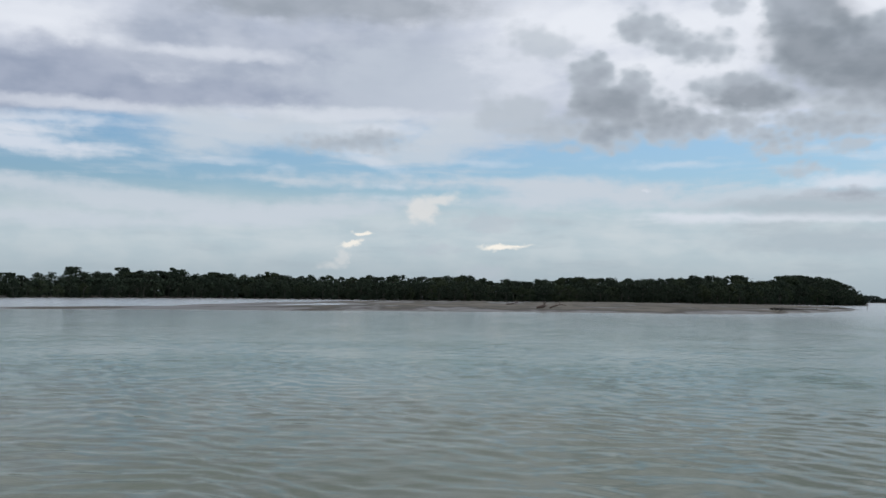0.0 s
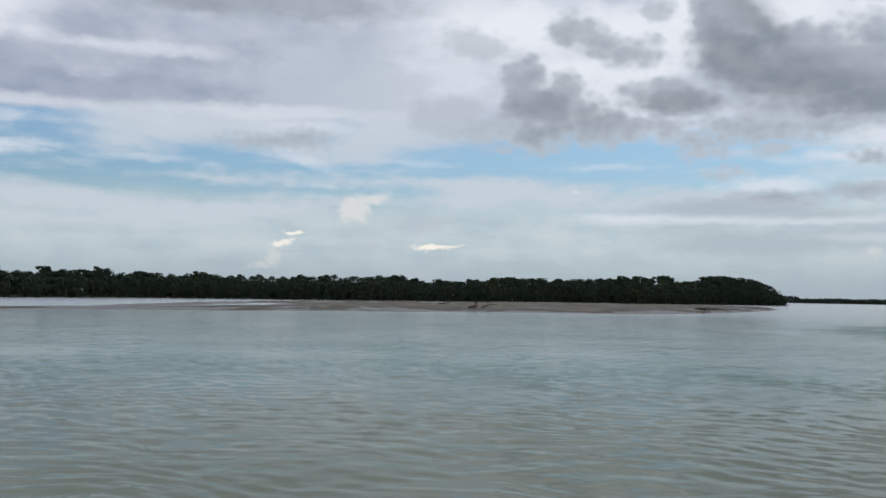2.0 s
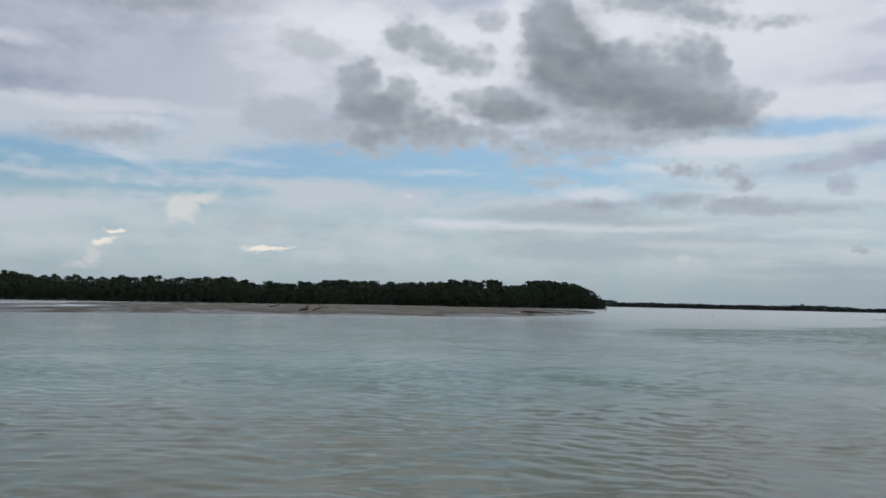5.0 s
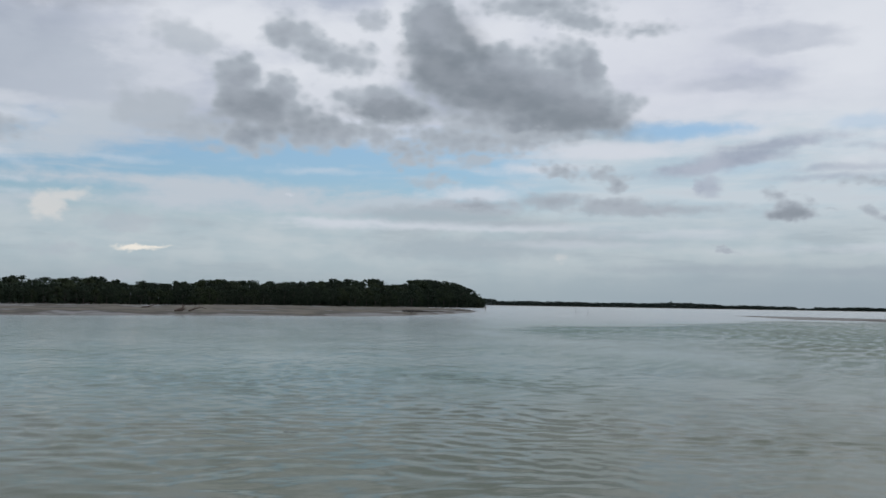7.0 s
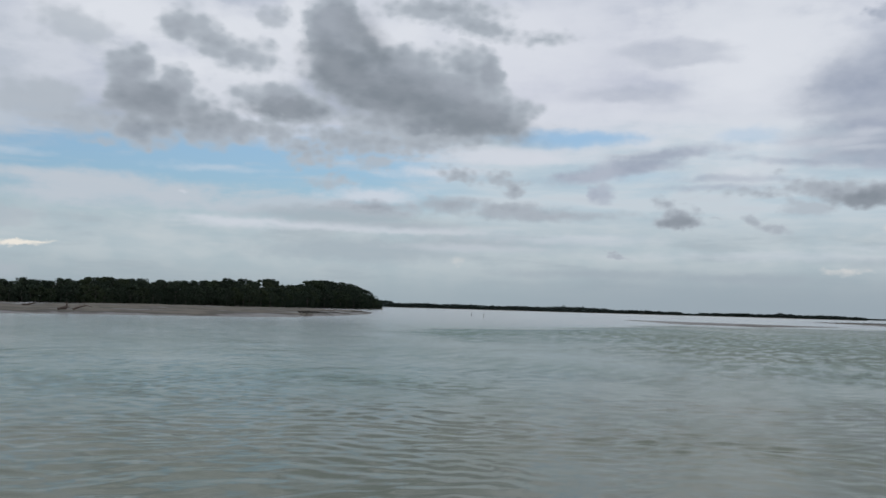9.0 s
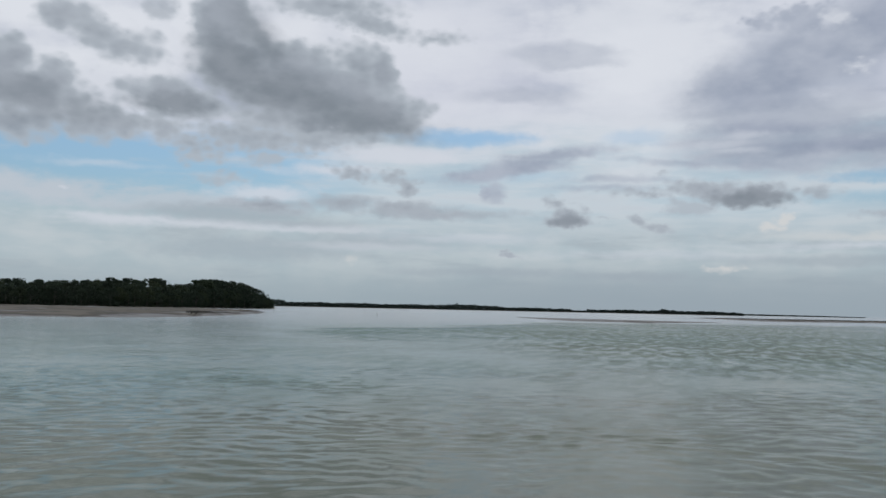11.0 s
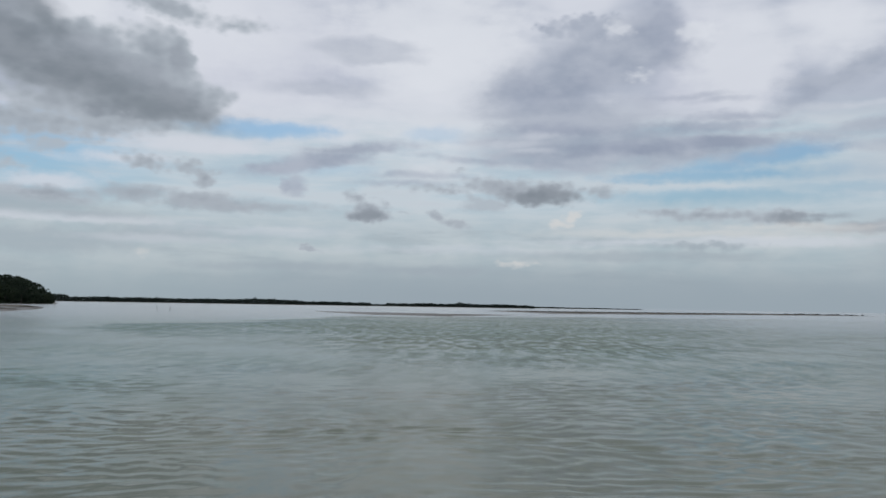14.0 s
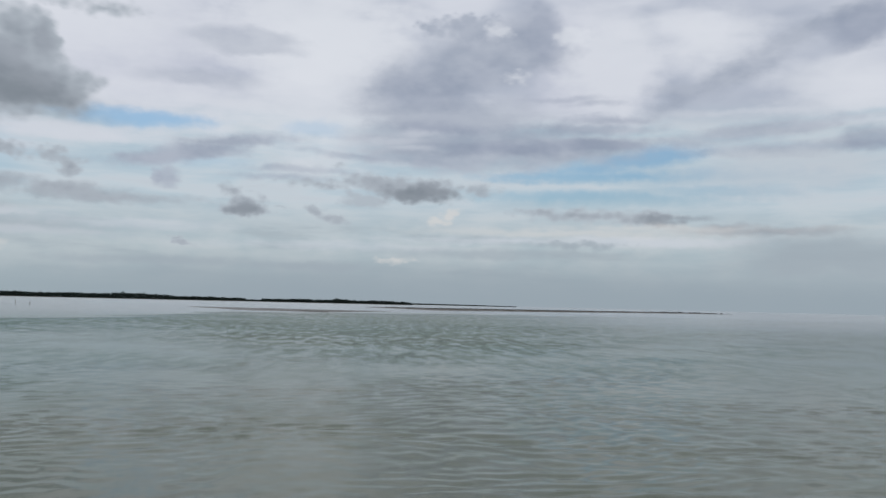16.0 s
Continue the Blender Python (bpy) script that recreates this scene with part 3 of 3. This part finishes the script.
def grid_faces(rows, cols, wrap):
    i, j = np.meshgrid(np.arange(rows - 1), np.arange(cols if wrap else cols - 1), indexing="ij")
    k = (j + 1) % cols
    return np.stack([i * cols + j, i * cols + k, (i + 1) * cols + k, (i + 1) * cols + j], -1).reshape(-1, 4)


def big_mesh(name, verts, quads, mat):
    """A smooth mesh of quads from arrays."""
    me = bpy.data.meshes.new(name)
    me.vertices.add(len(verts))
    me.vertices.foreach_set("co", np.asarray(verts, dtype=np.float32).ravel())
    me.loops.add(quads.size)
    me.loops.foreach_set("vertex_index", quads.astype(np.int32).ravel())
    me.polygons.add(len(quads))
    me.polygons.foreach_set("loop_start", np.arange(0, quads.size, 4, dtype=np.int32))
    me.polygons.foreach_set("use_smooth", np.ones(len(quads), dtype=bool))
    me.update(calc_edges=True)
    me.validate()
    me.materials.append(mat)
    return new(name, me)


AZS = np.concatenate([np.arange(-180, -44, 4.0), np.arange(-44, 92, 0.2), np.arange(92, 180, 4.0)])
RS = np.concatenate([[0.002, 3.0, 6.0, 10.0, 15.0, 22.0, 30.0, 45.0, 60.0], np.arange(68, 130, 1.0), np.arange(130, 420, 3.0),
                     np.arange(420, 500, 8.0), [520, 620, 800, 1000, 1200, 1240, 1260, 1300, 1380, 1420, 1700, 2400, 3600, 4800]])
R2, A2 = np.meshgrid(RS, AZS, indexing="ij")
V = np.stack([R2 * np.sin(np.radians(A2)), R2 * np.cos(np.radians(A2)), land(R2, A2)], -1).reshape(-1, 3)
ground = big_mesh("ground", V, grid_faces(len(RS), len(AZS), True), SAND)
tagged(ground, "pale sand flats and lagoon bed, wet at the edges", "ground", kind="structure")


# the water's surface: a fan of fine rings where the ripples are close, wide rings beyond
def windy(r, az):
    """Where the breeze ruffles the lagoon: 0 smooth, 1 choppy."""
    near = np.interp(az, [22, 26, 33, 38, 45, 60, 75, 90], [60, 54, 50, 44, 26, 22, 26, 30])
    far = np.interp(az, [22, 26, 33, 38.6, 43.7, 55, 64, 75, 90], [56, 64, 76, 92, 130, 158, 175, 190, 190])
    x, y = r * np.sin(np.radians(az)), r * np.cos(np.radians(az))
    edge = 1 + 0.06 * waves(x, y, 31, 20)
    m = ease(r * edge, near * 0.8, near * np.interp(az, [30, 45], [1.15, 2.0])) * (1 - ease(r * edge, far * 0.94, far * 1.03)) * ease(az, 24.5, 31) * (1 - 0.85 * ease(az, 55, 72))
    calm = 0.14 + 0.07 * waves(x, y, 33, 14)
    calm = calm * (1 - ease(r, 60, 90))
    return np.clip(calm + m * (0.75 + 0.15 * waves(x, y, 35, 16)), 0.0, 1.0)


def ripples(r, az, step):
    """Height of the ripples; lengths that the rings cannot carry fade out."""
    x, y = r * np.sin(np.radians(az)), r * np.cos(np.radians(az))
    x = x + 0.25 * waves(x, y, 41, 5.0)
    y = y + 0.25 * waves(x, y, 42, 5.0)
    rg = np.random.RandomState(9)
    out = np.zeros_like(r)
    for k in range(44):
        length = 0.2 * (2.4 / 0.2) ** (k / 43)
        turn = radians(202 + rg.normal() * 34)
        ph = rg.uniform(0, math.tau)
        slope = 0.031 * math.exp(-(math.log(length / 0.40) / 0.75) ** 2)
        s = np.sin((x * math.sin(turn) + y * math.cos(turn)) * math.tau / length + ph)
        keep = ease(length / step, 2.6, 5.0)
        out += keep * slope * length / math.tau * (s + 0.25 * s * s)
    patch = 0.75 + 0.3 * waves(x, y, 43, 9.0)
    return out * np.clip(patch, 0.15, 1.5)


FA = np.concatenate([np.arange(-180, -31, 3.0), np.arange(-31, 87, 0.2), np.arange(87, 180, 3.0)])
FR = [0.002, 2.0, 4.0, 5.2]
while FR[-1] < 105:
    FR.append(FR[-1] + max(0.032, FR[-1] * 0.0042))
FR = np.array(FR + [108, 112, 118, 125, 132, 140, 148, 156, 165, 180, 210, 260, 340, 480, 700, 1200, 2200, 4800])
R2, A2 = np.meshgrid(FR, FA, indexing="ij")
fade = ease(A2, -31, -29) * (1 - ease(A2, 85, 86.5)) * ease(R2, 4.0, 6.0) * (1 - ease(R2, 80, 104))
STEP = np.maximum(0.032, R2 * 0.0042)
CHOP = windy(R2, A2)
Z2 = ripples(R2, A2, STEP) * fade * (0.72 + 1.2 * CHOP)
V = np.stack([R2 * np.sin(np.radians(A2)), R2 * np.cos(np.radians(A2)), Z2], -1).reshape(-1, 3)
water = big_mesh("water", V, grid_faces(len(FR), len(FA), True), WATER)
mark = water.data.attributes.new("chop", "FLOAT", "POINT")
mark.data.foreach_set("value", CHOP.astype(np.float32).ravel())
mark = water.data.attributes.new("depth", "FLOAT", "POINT")
mark.data.foreach_set("value", (-land(R2, A2)).astype(np.float32).ravel())
# the finer swell, too small for the rings: little close by, more far out
SWELL = 0.05 + 0.07 * ease(R2, 10, 60) + 0.045 * ease(R2, 65, 125)
SWELL = SWELL + 0.06 * ease(R2 - bar_near(A2), 0, 8) * (1 - ease(A2, 20, 27)) * ease(R2, 60, 70)
mark = water.data.attributes.new("swell", "FLOAT", "POINT")
mark.data.foreach_set("value", SWELL.astype(np.float32).ravel())
tagged(water, "calm grey-green lagoon water with small ripples", "water", kind="structure")

# ---------------------------------------------------------------- mangrove trees


def leaf_cloud(rng, centres, radii, per, size):
    """Many small leaves strewn round clump centres: vertices and faces."""
    c = np.repeat(np.asarray(centres, dtype=float), per, axis=0)
    rad = np.repeat(np.asarray(radii, dtype=float), per)[:, None]
    n = len(c)

    def unit(v):
        return v / (np.linalg.norm(v, axis=1, keepdims=True) + 1e-9)

    d = unit(rng.normal(size=(n, 3)))
    p = c + d * rad * rng.uniform(0.55, 1.05, (n, 1)) * np.array((1, 1, 0.75))
    u = unit(rng.normal(size=(n, 3)))
    v = unit(np.cross(u, d + 0.4 * rng.normal(size=(n, 3))))
    a, b = size * rng.uniform(0.7, 1.3, (n, 1)), size * rng.uniform(0.4, 0.7, (n, 1))
    verts = np.stack([p - u * a, p + v * b, p + u * a, p - v * b], 1).reshape(-1, 3)
    return verts, np.arange(4 * n).reshape(-1, 4)


def mangrove(seed, height, spread, low, open_crown=False):
    """One tree of the given height: trunk with arching prop roots and limbs, and a crown of leaf clumps; open_crown: tall, with a ragged, layered top."""
    rng = np.random.RandomState(seed)
    tree = new("mangrove_tree")
    bm = bmesh.new()
    lean = rng.uniform(-0.4, 0.4, 2)
    tube(bm, [(0, 0, -0.2), (lean[0] * 0.4, lean[1] * 0.4, height * 0.3), (lean[0], lean[1], height * 0.6),
              (lean[0] * 1.5, lean[1] * 1.5, height * 0.9)], [0.16, 0.13, 0.08, 0.03])
    for k in range(6):
        a = k * 1.05 + rng.uniform(-0.3, 0.3)
        r = rng.uniform(0.7, 1.3)
        tube(bm, [(0.05 * math.cos(a), 0.05 * math.sin(a), 0.9), (r * 0.6 * math.cos(a), r * 0.6 * math.sin(a), 0.6),
                  (r * math.cos(a), r * math.sin(a), -0.2)], [0.05, 0.04, 0.03], 5)
    for k in range(7):
        a = k * 0.9 + rng.uniform(-0.4, 0.4)
        z0 = height * rng.uniform(0.25, 0.6)
        end = (spread * 0.75 * math.cos(a), spread * 0.75 * math.sin(a), min(height * 0.92, z0 + height * rng.uniform(0.15, 0.4)))
        tube(bm, [(lean[0] * z0 / height, lean[1] * z0 / height, z0), (end[0] * 0.5, end[1] * 0.5, z0 + (end[2] - z0) * 0.7), end],
             [0.07, 0.05, 0.02], 5)
    part("trunk", bm, BARK, tree)
    centres, radii = [], []
    for k in range(52):
        a = rng.uniform(0, math.tau)
        u = rng.uniform(0, 1)
        z = low + (height - low) * u ** 0.8
        wide = spread * math.sqrt(max(0.05, 1 - abs(2 * u - 0.75) ** 2.2 / 1.9)) * rng.uniform(0.35, 1.0)
        wide *= 1 - 0.55 * max(0, u - 0.75) / 0.25
        centres.append((wide * math.cos(a) + lean[0] * u, wide * math.sin(a) + lean[1] * u, z))
        radii.append(height * rng.uniform(0.07, 0.13))
    if open_crown:
        # layered pads of leaves on the limb ends, with sky between them
        centres, radii = [], []
        for k in range(14):
            a, z = rng.uniform(0, math.tau), height * rng.uniform(0.5, 0.99)
            out = spread * rng.uniform(0.05, 0.85) * (1.25 - 0.8 * z / height)
            for j in range(5):
                centres.append((out * math.cos(a) + lean[0] + rng.normal() * 0.55, out * math.sin(a) + lean[1] + rng.normal() * 0.55,
                                z + rng.normal() * 0.14))
                radii.append(height * rng.uniform(0.045, 0.08))
    verts, faces = leaf_cloud(rng, centres, radii, 44, height * 0.027)
    from_arrays("crown", verts, faces, LEAF, tree)
    tagged(tree, "dark green mangrove tree on the island's shore", "tree", "mangroves of the island")
    return tree


models = [mangrove(20 + k, 8.0, 3.4 + 0.35 * (k % 4), 0.5 if k % 2 else 0.2) for k in range(8)]
tall = [mangrove(40 + k, 8.0, 3.0 + 0.5 * k, 2.0, True) for k in range(4)]
spare = list(models)
spare_tall = list(tall)
rng = np.random.RandomState(4)


def plant(az, r, high, kinds=None, left=None):
    """A tree of that height at a bearing and distance."""
    kinds, left = (models, spare) if kinds is None else (kinds, left)
    s = high / 8.0
    x, y = r * math.sin(radians(az)), r * math.cos(radians(az))
    g = float(land(np.array(r), np.array(az)))
    m = pose(x, y, max(g, -0.1) - 0.02, 0, 0, rng.uniform(0, 360)) @ Matrix.Diagonal((s * rng.uniform(0.9, 1.4), s * rng.uniform(0.9, 1.4), s, 1))
    if left:
        ob = left.pop()
        ob.matrix_basis = m
        return ob
    ob = kinds[rng.randint(len(kinds))]
    made = copy_thing(ob, pose(0, 0, 0))
    made.matrix_basis = m
    return made


def canopy(az):
    """Height of the wood above eye level along the shore, in degrees."""
    return float(np.interp(az, [-35, -26, -22, -16, -7, 0, 4.5, 8, 12, 16, 19.5, 21, 23.5, 24.6, 25.4],
                           [0.76, 0.68, 0.86, 1.06, 0.92, 1.1, 0.88, 1.1, 1.1, 1.24, 1.07, 1.33, 1.18, 0.72, 0.22]))


az = -38.0
while az < 25.3:
    r = float(shore(az))
    step = math.degrees(2.3 / r)
    low = r * math.tan(radians(canopy(az))) + 1.6
    plant(az + rng.uniform(-0.3, 0.3) * step, r + rng.uniform(1, 3), low * rng.uniform(0.55, 0.78))
    if rng.rand() < 0.85 and az < 24.8:
        r2 = r + rng.uniform(6, 10)
        plant(az + rng.uniform(-0.4, 0.4) * step, r2, (r2 * math.tan(radians(canopy(az))) + 1.6) * rng.uniform(0.84, 1.0))
    if rng.rand() < 0.5 and az < 24.4:
        r3 = r + rng.uniform(12, 18)
        plant(az + rng.uniform(-0.4, 0.4) * step, r3, (r3 * math.tan(radians(canopy(az))) + 1.6) * rng.uniform(0.88, 1.02))
    if rng.rand() < 0.2 and az < 24.0:
        r4 = r + rng.uniform(9, 16)
        plant(az + rng.uniform(-0.4, 0.4) * step, r4, (r4 * math.tan(radians(canopy(az))) + 1.6) * rng.uniform(1.0, 1.16), tall, spare_tall)
    az += step
# the taller ones that stand out of the canopy
for az, el in ((-22.5, 1.14), (-18.9, 1.06), (-16.4, 1.27), (-10.8, 1.15), (-4.8, 1.08), (1.3, 1.26), (7.35, 1.22), (8.4, 1.26),
               (15.5, 1.37), (18.0, 1.33), (20.8, 1.46), (22.7, 1.37)):
    r = float(shore(az)) + 9
    plant(az, r, r * math.tan(radians(el - 0.02)) + 1.6, tall, spare_tall)
    plant(az + 0.35, r + 3, r * math.tan(radians(el - 0.14)) + 1.6)

# the tangle of lower growth between the trunks
rng = np.random.RandomState(6)
centres, radii = [], []
az = -38.0
while az < 25.1:
    r = float(shore(az))
    high = r * math.tan(radians(canopy(az))) + 1.6
    for k in range(18):
        d = r + rng.uniform(2.0, 20)
        a = az + math.degrees(rng.uniform(-0.5, 0.5) / r)
        centres.append((d * math.sin(radians(a)), d * math.cos(radians(a)), high * rng.uniform(0.0, 0.84) ** 1.15))
        radii.append(high * rng.uniform(0.10, 0.16))
    az += math.degrees(0.8 / r)
verts, faces = leaf_cloud(rng, centres, radii, 26, 0.34)
tagged(from_arrays("mangrove_undergrowth", verts, faces, LEAF), "dense dark mangrove undergrowth along the water", "undergrowth", kind="stuff")

# ---------------------------------------------------------------- far wooded islands


def far_wood(name, az0, az1, r, heights, label):
    """A far low shore covered in woods: one heap of foliage clumps over a bank."""
    rng = np.random.RandomState(int(az0 * 10))
    centres, radii = [], []
    a = az0
    while a < az1:
        h = float(np.interp(a, *heights)) * (0.93 + 0.07 * math.sin(a * 2.3 + math.sin(a * 5.1)) + 0.05 * math.sin(a * 7.7 + 2 * math.sin(a * 3.1)) + rng.uniform(-0.05, 0.05))
        for k in range(5):
            d = r + rng.uniform(0, 30)
            z = h * (k + rng.uniform(0.2, 0.8)) / 6
            centres.append((d * math.sin(radians(a)), d * math.cos(radians(a)), z))
            radii.append(h * rng.uniform(0.20, 0.28))
        a += math.degrees(1.3 / r)
    verts, faces = leaf_cloud(rng, centres, radii, 16, 1.0)
    tagged(from_arrays(name, verts, faces, FAR_LEAF), label, "woods", kind="stuff")


far_wood("far_woods", 21.0, 45.3, 1270, ([21, 25.5, 26, 33, 36, 37.5, 38.4, 39, 43.9, 44.1, 45.3], [9, 10.5, 8, 7.4, 8, 10, 8, 6.8, 5.2, 3.0, 3.0]),
         "far low shore covered in dark mangrove woods")
far_wood("far_woods", 45.0, 54.3, 1290, ([45, 47, 49.3, 49.6, 50, 52, 54.0, 54.3], [5.2, 5.5, 6, 8.4, 6, 5.6, 5.4, 3.5]),
         "far wooded islet with one taller tree")
far_wood("far_woods", 54.0, 61.0, 2400, ([54, 58, 61], [4.2, 3.2, 1.4]), "hazy far strip of land on the horizon")

# ---------------------------------------------------------------- things on the sandbar


def spot(az, r):
    """The point on the ground at a bearing and distance."""
    return r * math.sin(radians(az)), r * math.cos(radians(az)), float(land(np.array(float(r)), np.array(float(az))))


def limb(bm, rng, start, way, length, thick, bends=5):
    """A crooked, tapering branch."""
    p, d = Vector(start), Vector(way).normalized()
    pts, rad = [p.copy()], [thick]
    for k in range(bends):
        d = (d + Vector(rng.normal(size=3)) * 0.18).normalized()
        p = p + d * length / bends
        pts.append(p.copy())
        rad.append(thick * (1 - 0.8 * (k + 1) / bends))
    tube(bm, pts, rad, 8)
    return pts


def driftwood_stump(az, r):
    rng = np.random.RandomState(51)
    base = new("driftwood_stump")
    bm = bmesh.new()
    tube(bm, [(-0.5, 0, 0.12), (-0.2, 0, 0.2), (0.15, 0, 0.26), (0.35, 0, 0.28)], [0.11, 0.14, 0.18, 0.2], 10)
    part("log", bm, DRIFT, base)
    for k in range(9):
        a = k * 0.7 + rng.uniform(-0.2, 0.2)
        bm = bmesh.new()
        limb(bm, rng, (0.3, 0, 0.28), (0.35, math.cos(a), abs(math.sin(a)) * 1.3 - 0.15), rng.uniform(0.4, 0.85), 0.06)
        part("root", bm, DRIFT, base)
    base.matrix_basis = pose(*spot(az, r), 0, 0, 20)
    tagged(base, "weathered dark driftwood stump with splayed roots on sand", "driftwood")


def driftwood_log(az, r, length, turn):
    rng = np.random.RandomState(int(az * 10) + 60)
    base = new("driftwood_log")
    bm = bmesh.new()
    pts = limb(bm, rng, (-length / 2, 0, 0.06), (1, 0, 0.10), length, 0.11, 7)
    part("log", bm, DRIFT, base)
    for k in (2, 4):
        bm = bmesh.new()
        limb(bm, rng, pts[k], (0.6, rng.uniform(-0.5, 0.5), 0.7), length * 0.22, 0.04)
        part("branch", bm, DRIFT, base)
    base.matrix_basis = pose(*spot(az, r), 0, 0, turn)
    tagged(base, "bare driftwood log lying half buried in sand", "driftwood")


def stake(az, r, high, lean):
    x, y, _ = spot(az, r)
    bm = bmesh.new()
    tube(bm, [(0, 0, -1.2), (0.01, 0, 0.3 * high), (-0.01, 0.01, 0.7 * high), (0.01, 0, high)], [0.055, 0.05, 0.045, 0.04], 9)
    ob = part("wooden_stake", bm, DRIFT)
    ob.matrix_basis = pose(x, y, 0, lean, lean * 0.5, 0)
    tagged(ob, "thin dark wooden stake standing in shallow water", "stake", "stakes in the shallows")


driftwood_stump(6.2, 99)
driftwood_log(7.3, 101, 2.0, 8)
driftwood_log(4.6, 128, 2.6, -4)
stake(25.19, 195, 1.1, 3)
stake(30.88, 190, 0.8, 0)
stake(31.63, 172, 0.7, 6)

m, t = material("wrack")
surface(t, principled(t, t.mix(t.node("ShaderNodeNewGeometry").outputs["Random Per Island"], (0.012, 0.012, 0.009, 1), (0.05, 0.045, 0.03, 1)), 0.8))
WRACK = m


def wrack(name, az0, az1, near, wide, count, high, label):
    """A bank of washed-up weed and mud lumps on the sand."""
    rng = np.random.RandomState(int(az0 * 7))
    centres, radii = [], []
    for k in range(count):
        u = rng.beta(1.6, 2.0)
        a = az0 + (az1 - az0) * u
        d = float(np.interp(a, *near)) + wide * rng.normal() * 0.35 * (1.05 - u) + wide * 0.06 * math.sin(a * 7.0)
        x, y, z = spot(a, d)
        centres.append((x, y, max(z, 0) + high * rng.uniform(0, 0.5)))
        radii.append(high * rng.uniform(0.5, 1.1))
    verts, faces = leaf_cloud(rng, centres, radii, 12, high * 0.5)
    tagged(from_arrays(name, verts, faces, WRACK), label, "seaweed", kind="stuff")


wrack("seaweed_bank", 19.9, 22.6, ([19.9, 22.6], [138, 150]), 30, 900, 0.11, "dark wet seaweed bank at the sandbar's end")
wrack("seaweed_bank", 22.4, 25.0, ([22.4, 25.0], [172, 196]), 8, 160, 0.10, "thin dark line of seaweed in the shallows")
wrack("seaweed_line", 51.4, 74.0, ([51.4, 55.3, 57.3, 63.8, 68.9, 74.0], [347, 275, 290, 345, 425, 474]), 12, 1800, 0.2,
      "dark line of washed-up weed along the low sandbar")
wrack("seaweed_line", 69.0, 74.2, ([69, 74.2], [425, 476]), 4, 60, 0.5, "dark weed lumps at the sandbar's end")
